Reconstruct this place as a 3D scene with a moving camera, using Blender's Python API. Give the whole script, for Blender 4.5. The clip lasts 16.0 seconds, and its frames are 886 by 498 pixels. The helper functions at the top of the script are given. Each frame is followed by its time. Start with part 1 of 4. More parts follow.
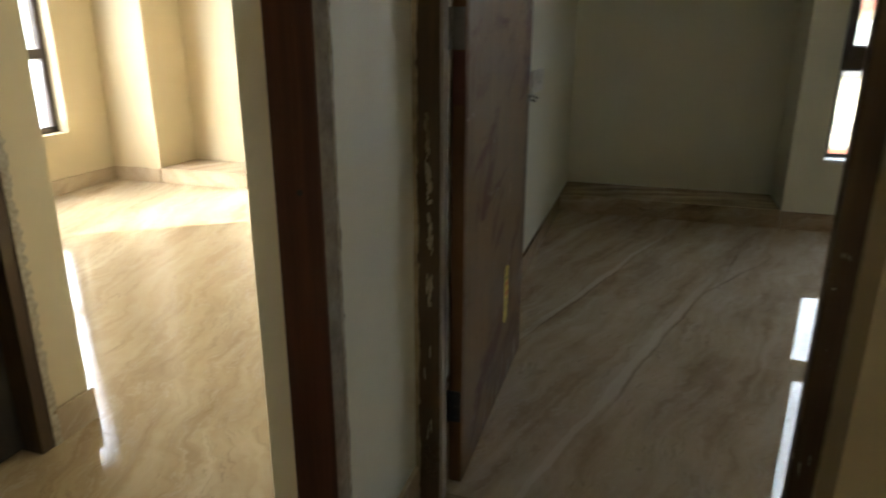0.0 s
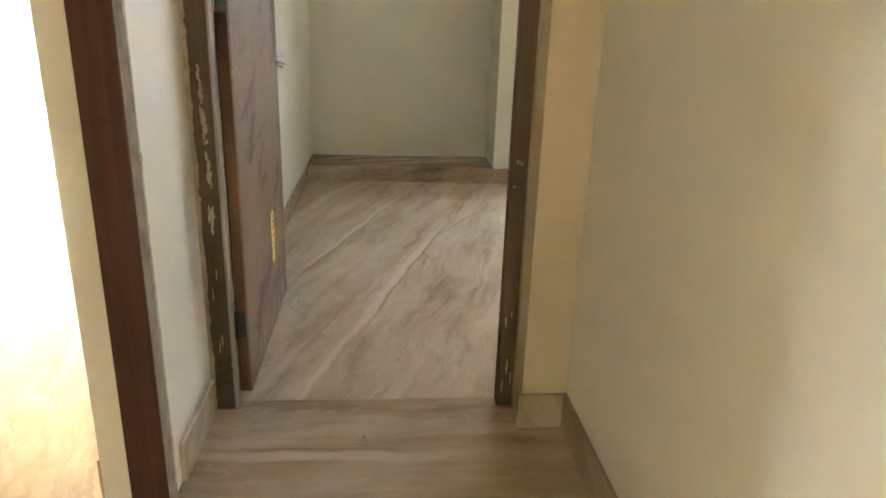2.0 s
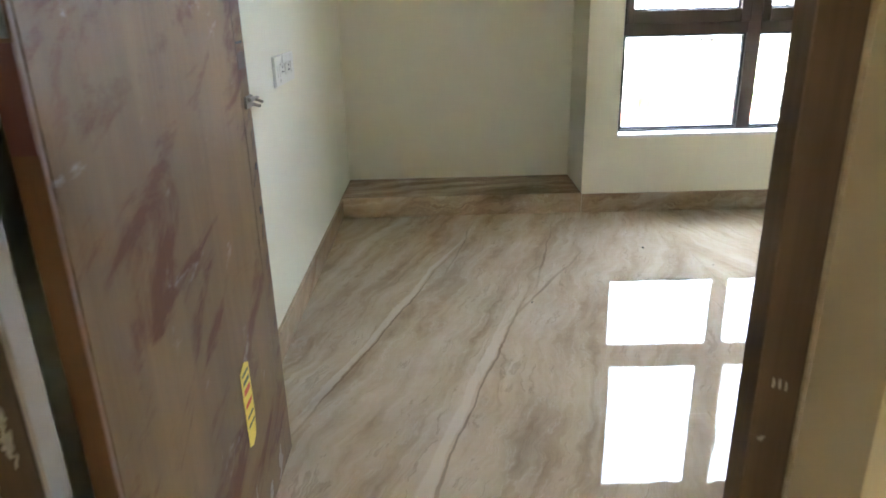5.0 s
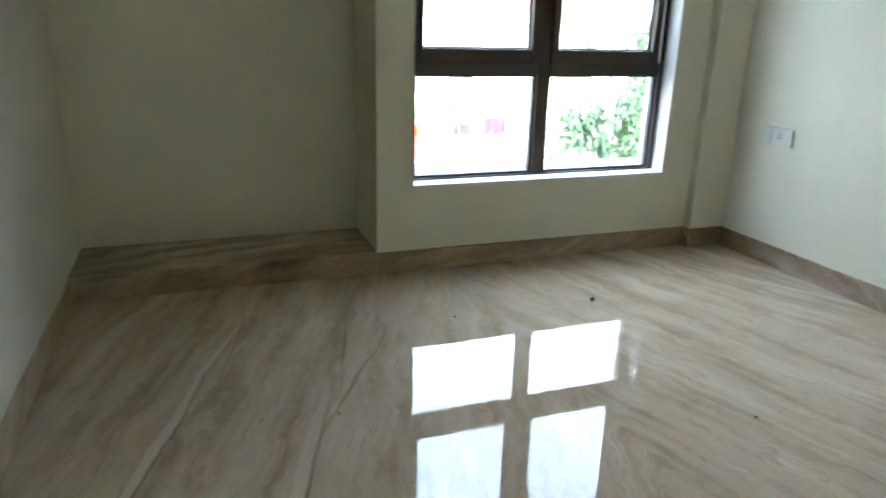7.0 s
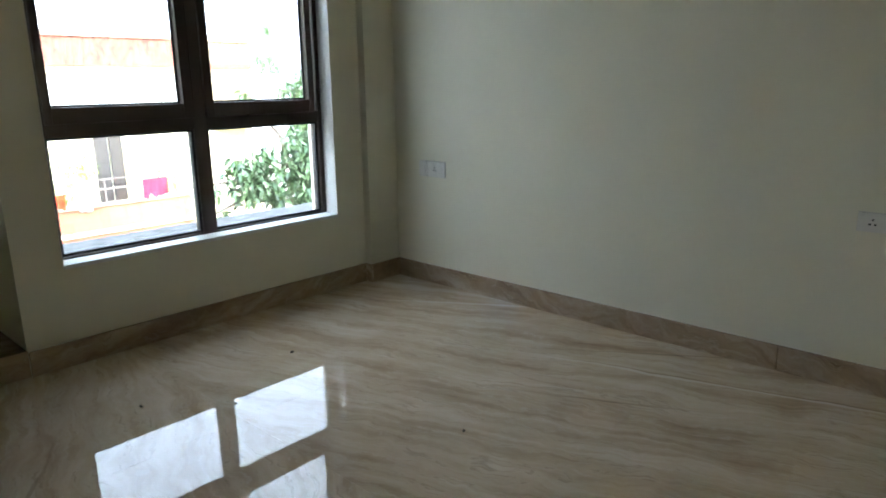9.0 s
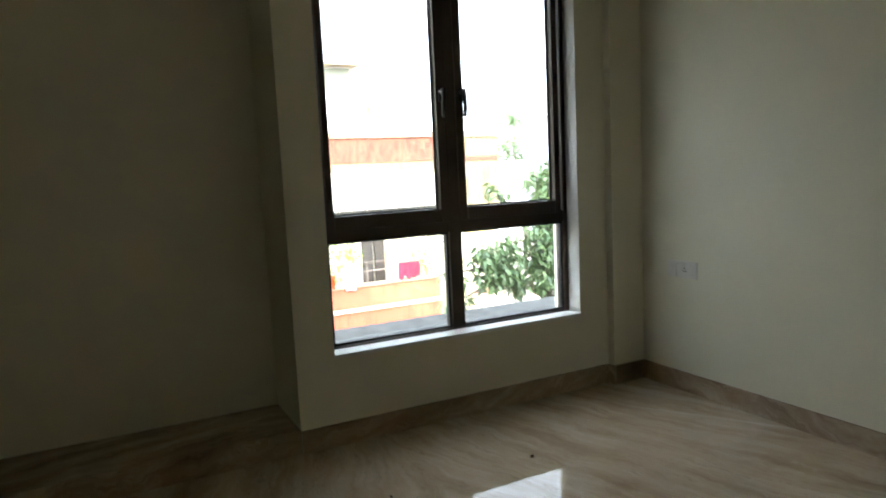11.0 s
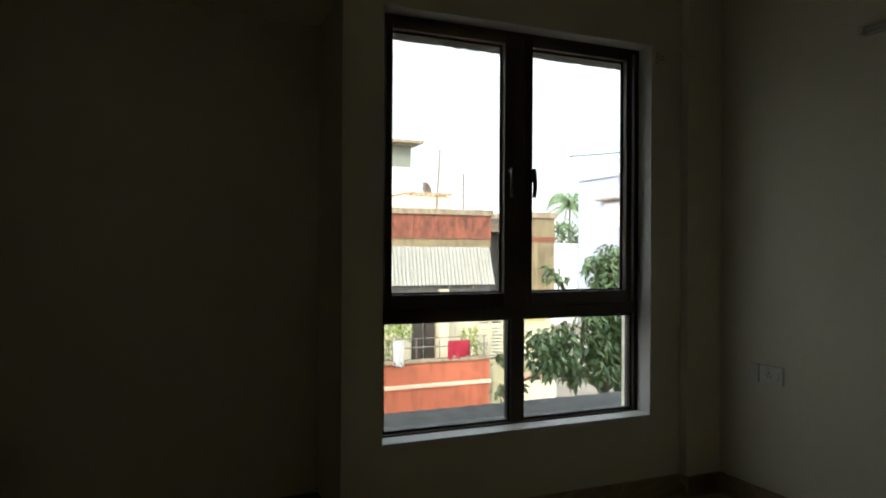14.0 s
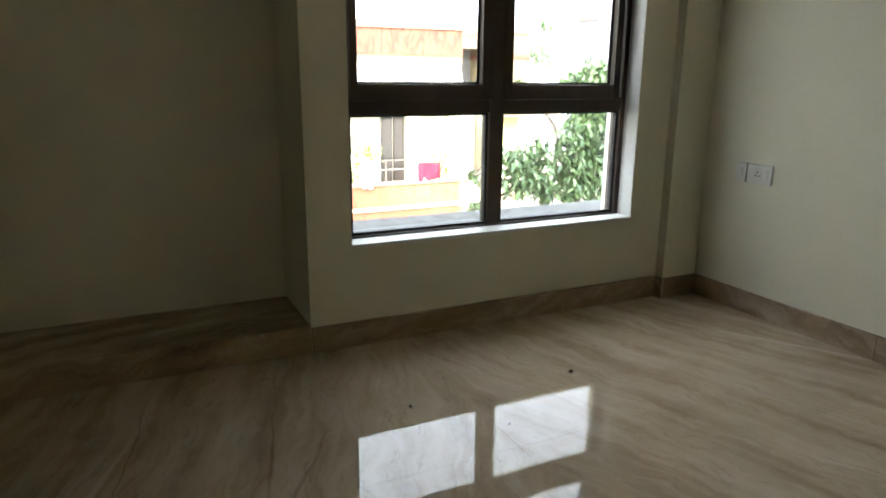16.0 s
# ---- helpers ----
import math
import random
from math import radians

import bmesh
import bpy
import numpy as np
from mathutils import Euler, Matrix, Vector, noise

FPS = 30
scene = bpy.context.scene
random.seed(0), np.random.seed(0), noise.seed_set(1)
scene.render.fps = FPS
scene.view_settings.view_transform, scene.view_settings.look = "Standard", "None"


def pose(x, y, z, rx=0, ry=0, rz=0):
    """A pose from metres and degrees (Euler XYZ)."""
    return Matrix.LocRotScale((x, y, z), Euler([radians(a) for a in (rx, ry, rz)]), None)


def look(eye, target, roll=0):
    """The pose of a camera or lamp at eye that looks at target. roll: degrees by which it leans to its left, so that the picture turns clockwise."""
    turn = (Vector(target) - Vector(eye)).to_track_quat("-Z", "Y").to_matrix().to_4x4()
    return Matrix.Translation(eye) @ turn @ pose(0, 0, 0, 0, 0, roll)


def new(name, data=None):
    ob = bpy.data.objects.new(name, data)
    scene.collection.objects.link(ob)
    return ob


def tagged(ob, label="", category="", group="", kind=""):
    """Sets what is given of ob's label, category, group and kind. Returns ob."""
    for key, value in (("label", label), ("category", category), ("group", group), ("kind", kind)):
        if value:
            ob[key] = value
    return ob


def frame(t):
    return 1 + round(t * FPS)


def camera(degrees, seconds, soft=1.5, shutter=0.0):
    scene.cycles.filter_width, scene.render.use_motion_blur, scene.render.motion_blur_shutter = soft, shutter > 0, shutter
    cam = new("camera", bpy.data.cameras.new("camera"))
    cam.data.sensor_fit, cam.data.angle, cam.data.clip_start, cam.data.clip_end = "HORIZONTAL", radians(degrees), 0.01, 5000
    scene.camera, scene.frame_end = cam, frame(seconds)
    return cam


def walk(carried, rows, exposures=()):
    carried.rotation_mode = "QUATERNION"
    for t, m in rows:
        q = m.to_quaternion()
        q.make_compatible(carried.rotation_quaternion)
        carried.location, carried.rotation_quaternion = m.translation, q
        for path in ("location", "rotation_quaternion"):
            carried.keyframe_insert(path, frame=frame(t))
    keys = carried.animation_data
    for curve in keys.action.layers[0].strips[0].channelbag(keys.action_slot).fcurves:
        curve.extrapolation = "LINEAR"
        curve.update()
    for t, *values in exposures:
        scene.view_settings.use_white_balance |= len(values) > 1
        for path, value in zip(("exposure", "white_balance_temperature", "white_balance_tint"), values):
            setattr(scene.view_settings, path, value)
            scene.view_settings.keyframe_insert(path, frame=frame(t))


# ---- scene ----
cam = camera(66.6, 16.0, soft=1.7, shutter=0.4)
PATH = [
    (0, (0.494, -1.575, 1.324), (-0.063, 0.243, 0.703), 0.2),
    (0.5, (0.482, -1.713, 1.33), (0.292, 0.2, 0.779), 0.7),
    (1, (0.446, -1.891, 1.32), (0.606, 0.037, 0.81), 2.7),
    (1.5, (0.463, -1.995, 1.291), (0.625, -0.075, 0.755), 2.8),
    (2, (0.502, -2.046, 1.263), (0.677, -0.157, 0.629), 1.9),
    (2.5, (0.474, -1.895, 1.261), (0.674, -0.025, 0.579), 1.4),
    (3, (0.436, -1.73, 1.274), (0.657, 0.136, 0.588), 0.1),
    (3.5, (0.48, -1.445, 1.288), (0.613, 0.43, 0.604), -0.7),
    (4, (0.515, -1.216, 1.292), (0.53, 0.661, 0.601), -1.6),
    (4.2, (0.497, -1.109, 1.297), (0.49, 0.768, 0.606), -1.5),
    (6.3, (0.575, -0.219, 1.304), (0.648, 1.668, 0.647), -1.0),
    (6.5, (0.467, -0.163, 1.298), (0.755, 1.713, 0.666), 0.5),
    (7, (0.525, -0.008, 1.328), (1.181, 1.776, 0.704), 1.5),
    (7.5, (0.583, 0.071, 1.308), (1.541, 1.731, 0.736), 1.3),
    (8, (0.589, 0.054, 1.277), (1.939, 1.44, 0.77), 0.3),
    (8.2, (0.577, 0.052, 1.289), (2.052, 1.309, 0.796), 0.9),
    (10.3, (0.567, 0.1, 1.366), (1.7, 1.704, 0.987), -2.6),
    (10.5, (0.558, 0.091, 1.391), (1.615, 1.752, 1.04), -1.9),
    (11, (0.555, 0.094, 1.438), (1.465, 1.86, 1.209), -2.7),
    (11.5, (0.513, 0.057, 1.492), (1.34, 1.873, 1.366), -2.6),
    (12, (0.498, 0.032, 1.561), (1.285, 1.87, 1.528), -1.5),
    (12.5, (0.529, 0.089, 1.603), (1.322, 1.925, 1.655), -1.1),
    (13, (0.593, 0.165, 1.595), (1.357, 2.01, 1.717), -0.8),
    (13.5, (0.614, 0.217, 1.517), (1.341, 2.077, 1.615), -0.4),
    (14, (0.59, 0.309, 1.456), (1.375, 2.149, 1.458), 0.3),
    (14.5, (0.592, 0.414, 1.386), (1.498, 2.195, 1.284), 0.2),
    (15, (0.624, 0.476, 1.323), (1.586, 2.215, 1.099), 0.1),
    (15.5, (0.669, 0.531, 1.284), (1.565, 2.281, 0.918), 0.4),
    (16, (0.68, 0.56, 1.254), (1.524, 2.304, 0.76), 0.5),
]
# the phone's automatic exposure and white balance along the way
EXPOSURES = [
    (0.0, 2.66, 6150, 11), (0.5, 3.85, 6450, 14), (1.0, 4.5, 6350, 17), (2.0, 4.78, 6150, 18), (3.5, 4.85, 5950, 18),
    (4.2, 4.82, 5700, 16), (6.5, 4.33, 5350, 11), (7.0, 3.7, 5320, 8), (8.0, 2.88, 5400, 9), (10.5, 2.4, 6080, 10),
    (11.0, 2.17, 6220, 10), (11.5, 1.98, 6350, 9), (12.0, 1.57, 6450, 9), (12.5, 1.05, 6550, 9), (13.0, 0.52, 6600, 9), (13.5, 0.3, 6600, 9),
    (14.0, 0.3, 6600, 9), (14.5, 0.92, 6550, 9), (15.0, 1.5, 6500, 10), (15.5, 2.12, 6400, 11), (16.0, 2.48, 6400, 11),
]
walk(cam, [(t, look(eye, target, roll)) for t, eye, target, roll in PATH], EXPOSURES)

# ---- light ----
SUN_WAY = Vector((0.82, 0.572, -0.40)).normalized()
world = bpy.data.worlds.new("world")
scene.world = world
world.use_nodes = True
wn = world.node_tree.nodes
wn.clear()
sky = wn.new("ShaderNodeTexSky")
sky.sky_type = "NISHITA"
sky.sun_disc = False
sky.sun_elevation = math.asin(-SUN_WAY.z)
sky.sun_rotation = math.atan2(-SUN_WAY.x, -SUN_WAY.y)
sky.dust_density = 1.5
bg = wn.new("ShaderNodeBackground")
bg.inputs["Strength"].default_value = 0.15
wo = wn.new("ShaderNodeOutputWorld")
# humid white haze lies over the whole sky, brighter towards the sun
wl = world.node_tree.links
sky_way = wn.new("ShaderNodeTexCoord")
sunward = wn.new("ShaderNodeVectorMath")
sunward.operation = "DOT_PRODUCT"
sunward.inputs[1].default_value = -SUN_WAY
wl.new(sky_way.outputs["Generated"], sunward.inputs[0])
glow = wn.new("ShaderNodeMapRange")
glow.interpolation_type = "SMOOTHSTEP"
wl.new(sunward.outputs["Value"], glow.inputs[0])
for i, v in ((1, -0.6), (2, 0.75), (3, 1.3), (4, 4.2)):
    glow.inputs[i].default_value = v
white = wn.new("ShaderNodeVectorMath")
white.operation = "SCALE"
white.inputs[0].default_value = (7.65, 8.2, 8.75)
wl.new(glow.outputs[0], white.inputs["Scale"])
haze = wn.new("ShaderNodeMix")
haze.data_type = "RGBA"
haze.inputs["Factor"].default_value = 0.75
wl.new(white.outputs[0], haze.inputs[7])
wl.new(sky.outputs[0], haze.inputs[6])
world.node_tree.links.new(haze.outputs[2], bg.inputs[0])
world.node_tree.links.new(bg.outputs[0], wo.inputs[0])

sun_data = bpy.data.lights.new("sun", "SUN")
sun_data.energy = 2.7
sun_data.angle = radians(0.5)
sun_data.color = (1.0, 0.93, 0.82)
sun = new("sun", sun_data)
sun.matrix_world = look((-20, -20, 15), Vector((-20, -20, 15)) + SUN_WAY)


def window_light(name, at, toward, width, height, power, colour=(0.93, 0.97, 1.0)):
    """An area lamp in a window's opening that stands in for the sky's light."""
    data = bpy.data.lights.new(name, "AREA")
    data.shape, data.size, data.size_y = "RECTANGLE", width, height
    data.energy, data.color = power, colour
    lamp = new(name, data)
    lamp.matrix_world = look(at, toward)
    return lamp

# ---- materials ----
def material(name):
    m = bpy.data.materials.new(name)
    m.use_nodes = True
    nt = m.node_tree
    return m, nt, nt.nodes["Principled BSDF"]


def node(nt, kind):
    return nt.nodes.new(kind)


def noise_tex(nt, vec, scale, detail=4.0, rough=0.55, distort=0.0):
    n = node(nt, "ShaderNodeTexNoise")
    n.inputs["Scale"].default_value = scale
    n.inputs["Detail"].default_value = detail
    n.inputs["Roughness"].default_value = rough
    n.inputs["Distortion"].default_value = distort
    if vec is not None:
        nt.links.new(vec, n.inputs["Vector"])
    return n.outputs["Fac"]


def ramp(nt, fac, stops):
    r = node(nt, "ShaderNodeValToRGB")
    e = r.color_ramp.elements
    while len(e) < len(stops):
        e.new(0.5)
    for el, (p, c) in zip(e, stops):
        el.position, el.color = p, (*c, 1.0)
    nt.links.new(fac, r.inputs["Fac"])
    return r.outputs["Color"]


def calc(nt, op, a, b=None, c=None):
    n = node(nt, "ShaderNodeMath")
    n.operation = op
    for i, v in enumerate((a, b, c)):
        if v is None:
            continue
        if isinstance(v, (int, float)):
            n.inputs[i].default_value = v
        else:
            nt.links.new(v, n.inputs[i])
    return n.outputs[0]


def mix(nt, fac, a, b, blend="MIX"):
    n = node(nt, "ShaderNodeMix")
    n.data_type, n.blend_type = "RGBA", blend
    for sock, v in ((n.inputs["Factor"], fac), (n.inputs[6], a), (n.inputs[7], b)):
        if isinstance(v, (int, float)):
            sock.default_value = v
        elif isinstance(v, tuple):
            sock.default_value = (*v, 1.0)
        else:
            nt.links.new(v, sock)
    return n.outputs[2]


def world_pos(nt):
    return node(nt, "ShaderNodeNewGeometry").outputs["Position"]


def scaled(nt, vec, s, rot=(0, 0, 0)):
    m = node(nt, "ShaderNodeMapping")
    m.inputs["Scale"].default_value = s
    m.inputs["Rotation"].default_value = rot
    nt.links.new(vec, m.inputs["Vector"])
    return m.outputs["Vector"]


def bump(nt, bsdf, height, strength, distance=0.01):
    b = node(nt, "ShaderNodeBump")
    b.inputs["Strength"].default_value = strength
    b.inputs["Distance"].default_value = distance
    nt.links.new(height, b.inputs["Height"])
    nt.links.new(b.outputs["Normal"], bsdf.inputs["Normal"])


def set_in(nt, bsdf, **vals):
    for k, v in vals.items():
        sock = bsdf.inputs[k.replace("_", " ")]
        if isinstance(v, (int, float)):
            sock.default_value = v
        elif isinstance(v, tuple):
            sock.default_value = (*v, 1.0)
        else:
            nt.links.new(v, sock)


def mottled(name, low, high, scale=6.0, rough=0.7, grain=120.0, relief=0.15, stretch=(1, 1, 1), metal=0.0, vary=0.0, span=(0.3, 0.7)):
    """A surface with broad stains, fine grain and slight relief."""
    m, nt, b = material(name)
    p = scaled(nt, world_pos(nt), stretch)
    broad = noise_tex(nt, p, scale, 5, 0.6)
    fine = noise_tex(nt, p, grain, 3, 0.6)
    f = calc(nt, "ADD", calc(nt, "MULTIPLY", broad, 0.75), calc(nt, "MULTIPLY", fine, 0.25))
    if vary:
        rnd = node(nt, "ShaderNodeObjectInfo").outputs["Random"]
        f = calc(nt, "ADD", f, calc(nt, "MULTIPLY", calc(nt, "SUBTRACT", rnd, 0.5), vary))
    set_in(nt, b, Base_Color=ramp(nt, f, [(span[0], low), (span[1], high)]), Metallic=metal)
    set_in(nt, b, Roughness=calc(nt, "ADD", calc(nt, "MULTIPLY", broad, 0.2), rough - 0.1))
    bump(nt, b, fine, relief, 0.004)
    return m


def marble(name, slope, mirror_x=None, veins=(), cracks=(), low=(0.27, 0.19, 0.12), mid=(0.505, 0.405, 0.285), high=(0.65, 0.565, 0.445),
           rough=0.026, along="y", phase=0.0, swirl=1.0):
    """Polished beige marble with streaks that run at a slope (across per along) and, where given, single pale or dark veins."""
    m, nt, b = material(name)
    sep = node(nt, "ShaderNodeSeparateXYZ")
    nt.links.new(world_pos(nt), sep.inputs[0])
    x, y, z = sep.outputs
    across, length = (calc(nt, "ADD", x, z), y) if along == "y" else (calc(nt, "ADD", y, z), x)
    if mirror_x is not None:
        across = calc(nt, "MULTIPLY", calc(nt, "ABSOLUTE", calc(nt, "SUBTRACT", x, mirror_x)), -1.0)
    p = calc(nt, "SUBTRACT", across, calc(nt, "MULTIPLY", length, slope))
    comb = node(nt, "ShaderNodeCombineXYZ")
    nt.links.new(x, comb.inputs[0]), nt.links.new(y, comb.inputs[1]), nt.links.new(z, comb.inputs[2])
    wob = calc(nt, "MULTIPLY", calc(nt, "SUBTRACT", noise_tex(nt, comb.outputs[0], 1.3, 5, 0.6), 0.5), 0.55 * swirl)
    wob2 = calc(nt, "MULTIPLY", calc(nt, "SUBTRACT", noise_tex(nt, comb.outputs[0], 9.0, 4, 0.6), 0.5), 0.035)
    pw = calc(nt, "ADD", calc(nt, "ADD", p, wob), wob2)
    sv = node(nt, "ShaderNodeCombineXYZ")
    nt.links.new(calc(nt, "ADD", calc(nt, "MULTIPLY", pw, 5.5), phase), sv.inputs[0])
    nt.links.new(calc(nt, "MULTIPLY", length, 0.55), sv.inputs[1])
    nt.links.new(calc(nt, "MULTIPLY", z, 0.8), sv.inputs[2])
    streak = noise_tex(nt, sv.outputs[0], 1.0, 6, 0.62, 0.4)
    sv2 = node(nt, "ShaderNodeCombineXYZ")
    nt.links.new(calc(nt, "MULTIPLY", pw, 26.0), sv2.inputs[0])
    nt.links.new(calc(nt, "MULTIPLY", length, 2.2), sv2.inputs[1])
    nt.links.new(z, sv2.inputs[2])
    thin = noise_tex(nt, sv2.outputs[0], 1.0, 5, 0.6)
    cloud = noise_tex(nt, comb.outputs[0], 3.2, 6, 0.65)
    sv3 = node(nt, "ShaderNodeCombineXYZ")
    nt.links.new(calc(nt, "MULTIPLY", pw, 12.0), sv3.inputs[0])
    nt.links.new(calc(nt, "MULTIPLY", length, 1.3), sv3.inputs[1])
    nt.links.new(z, sv3.inputs[2])
    fleck = noise_tex(nt, sv3.outputs[0], 1.0, 8, 0.68, 0.35)
    f = calc(nt, "ADD", calc(nt, "ADD", calc(nt, "MULTIPLY", streak, 0.40), calc(nt, "MULTIPLY", thin, 0.08)), calc(nt, "ADD", calc(nt, "MULTIPLY", cloud, 0.22), calc(nt, "MULTIPLY", fleck, 0.30)))
    col = ramp(nt, f, [(0.36, low), (0.5, mid), (0.64, high)])
    # thin brown hairlines
    hair = ramp(nt, calc(nt, "ABSOLUTE", calc(nt, "SUBTRACT", streak, 0.53)), [(0.0, (1, 1, 1)), (0.012, (0, 0, 0))])
    hairmask = calc(nt, "MULTIPLY", hair, calc(nt, "GREATER_THAN", cloud, 0.52))
    col = mix(nt, calc(nt, "MULTIPLY", hairmask, 0.35), col, (0.16, 0.105, 0.065))
    hair2 = ramp(nt, calc(nt, "ABSOLUTE", calc(nt, "SUBTRACT", calc(nt, "ADD", calc(nt, "MULTIPLY", streak, 0.7), calc(nt, "MULTIPLY", cloud, 0.3)), 0.47)), [(0.0, (1, 1, 1)), (0.009, (0, 0, 0))])
    col = mix(nt, calc(nt, "MULTIPLY", calc(nt, "MULTIPLY", hair2, thin), 0.45), col, (0.70, 0.63, 0.52))
    small = calc(nt, "MULTIPLY", calc(nt, "SUBTRACT", noise_tex(nt, comb.outputs[0], 2.2, 5, 0.55), 0.5), 0.09)
    for lists, colour, amount in ((veins, (0.68, 0.60, 0.48), 0.62), (cracks, (0.17, 0.11, 0.07), 0.55)):
        for axis_x, run, place, width, start, stop in lists:
            q = calc(nt, "SUBTRACT", calc(nt, "ADD", calc(nt, "SUBTRACT", x if axis_x else y, calc(nt, "MULTIPLY", y if axis_x else x, run)), small), place)
            w = calc(nt, "MULTIPLY", calc(nt, "MULTIPLY", noise_tex(nt, comb.outputs[0], 2.7, 3, 0.6), noise_tex(nt, comb.outputs[0], 1.3, 2, 0.5)), width * 4.4)
            line = node(nt, "ShaderNodeMapRange")
            line.interpolation_type = "SMOOTHSTEP"
            nt.links.new(calc(nt, "DIVIDE", calc(nt, "ABSOLUTE", q), w), line.inputs[0])
            line.inputs[1].default_value, line.inputs[2].default_value = 0.55, 1.0
            line.inputs[3].default_value, line.inputs[4].default_value = 1.0, 0.0
            other = y if axis_x else x
            inside = calc(nt, "MINIMUM", calc(nt, "MULTIPLY", calc(nt, "SUBTRACT", other, start), 2.0), calc(nt, "MULTIPLY", calc(nt, "SUBTRACT", stop, other), 1.4))
            inside = calc(nt, "MINIMUM", calc(nt, "MAXIMUM", inside, 0.0), 1.0)
            col = mix(nt, calc(nt, "MULTIPLY", calc(nt, "MULTIPLY", line.outputs[0], inside), amount), col, colour)
    set_in(nt, b, Base_Color=col, Roughness=calc(nt, "ADD", calc(nt, "MULTIPLY", cloud, 0.03), rough - 0.02), IOR=1.41)
    bump(nt, b, cloud, 0.008, 0.01)
    return m


def wall_paint(name, colour, rough=0.55):
    m, nt, b = material(name)
    p = world_pos(nt)
    broad = noise_tex(nt, p, 1.3, 4, 0.6)
    fine = noise_tex(nt, p, 38.0, 4, 0.6)
    dark = tuple(c * 0.93 for c in colour)
    set_in(nt, b, Base_Color=ramp(nt, broad, [(0.3, dark), (0.7, colour)]), Roughness=calc(nt, "ADD", calc(nt, "MULTIPLY", broad, 0.12), rough - 0.06))
    bump(nt, b, calc(nt, "ADD", calc(nt, "MULTIPLY", broad, 1.5), calc(nt, "MULTIPLY", fine, 0.25)), 0.06, 0.02)
    return m


def worn_wood(name, low, high, paint=None, paint_amount=0.0, rough=0.5, film=None, lines=0.6):
    """Upright-grained wood, with splashes of old paint or filler where given."""
    m, nt, b = material(name)
    p = world_pos(nt)
    grain = noise_tex(nt, scaled(nt, p, (38, 38, 1.6)), 1.0, 5, 0.65)
    broad = noise_tex(nt, scaled(nt, p, (4, 4, 1.2)), 1.0, 4, 0.6)
    f = calc(nt, "ADD", calc(nt, "MULTIPLY", grain, lines), calc(nt, "MULTIPLY", broad, 1.0 - lines))
    col = ramp(nt, f, [(0.3, low), (0.72, high)])
    if film:
        slant = scaled(nt, p, (1, 1, 1), (-0.32, 0, 0))
        blot = noise_tex(nt, scaled(nt, slant, (3, 2.3, 6.5)), 1.0, 7, 0.66, 0.5)
        col = mix(nt, ramp(nt, blot, [(0.52, (0, 0, 0)), (0.61, (0.85, 0.85, 0.85))]), col, film)
        scuff = noise_tex(nt, scaled(nt, slant, (4, 5.0, 9)), 1.0, 7, 0.7, 0.3)
        col = mix(nt, ramp(nt, scuff, [(0.62, (0, 0, 0)), (0.74, (0.5, 0.5, 0.5))]), col, tuple(0.45 + 0.35 * c for c in film))
    if paint:
        spl = noise_tex(nt, scaled(nt, p, (30, 30, 7)), 1.0, 6, 0.7, 0.5)
        spot = noise_tex(nt, scaled(nt, p, (3, 3, 1.5)), 1.0, 2, 0.5)
        k = calc(nt, "ADD", calc(nt, "MULTIPLY", spl, 0.65), calc(nt, "MULTIPLY", spot, 0.35))
        mask = ramp(nt, k, [(0.60 - paint_amount, (0, 0, 0)), (0.625 - paint_amount, (1, 1, 1))])
        col = mix(nt, calc(nt, "MULTIPLY", mask, 0.85), col, paint)
    set_in(nt, b, Base_Color=col, Roughness=calc(nt, "ADD", calc(nt, "MULTIPLY", broad, 0.25), rough - 0.12))
    b.inputs["Specular IOR Level"].default_value = 0.1 if film else 0.3
    bump(nt, b, grain, 0.25, 0.003)
    return m


def plain(name, colour, rough=0.5, metal=0.0):
    return mottled(name, tuple(c * 0.9 for c in colour), colour, 9.0, rough, 160.0, 0.04, metal=metal)


def glass_mat(name):
    m, nt, b = material(name)
    set_in(nt, b, Base_Color=(0.97, 0.99, 0.98), Roughness=0.0, IOR=1.45)
    b.inputs["Transmission Weight"].default_value = 1.0
    return m


def leaf_mat(name, low, high):
    m, nt, b = material(name)
    rnd = node(nt, "ShaderNodeNewGeometry").outputs["Random Per Island"]
    n = noise_tex(nt, world_pos(nt), 14.0, 3, 0.6)
    f = calc(nt, "ADD", calc(nt, "MULTIPLY", rnd, 0.7), calc(nt, "MULTIPLY", n, 0.3))
    set_in(nt, b, Base_Color=ramp(nt, f, [(0.15, low), (0.85, high)]), Roughness=0.46)
    return m


def streaked(name, base, stain, amount=0.5, scale=3.0, rough=0.85, deep=None):
    """Outdoor paint with rain streaks that run down it."""
    m, nt, b = material(name)
    p = world_pos(nt)
    s1 = noise_tex(nt, scaled(nt, p, (scale * 3.2, scale * 3.2, scale * 0.35)), 1.0, 5, 0.65)
    s2 = noise_tex(nt, p, scale * 0.8, 5, 0.65)
    f = calc(nt, "ADD", calc(nt, "MULTIPLY", s1, 0.6), calc(nt, "MULTIPLY", s2, 0.4))
    col = ramp(nt, f, [(0.62 - amount * 0.3, base), (0.74 - amount * 0.12, stain)])
    if deep:
        col = mix(nt, ramp(nt, s2, [(0.5, (0, 0, 0)), (0.7, (1, 1, 1))]), col, deep)
    set_in(nt, b, Base_Color=col, Roughness=rough)
    bump(nt, b, s2, 0.2, 0.02)
    return m


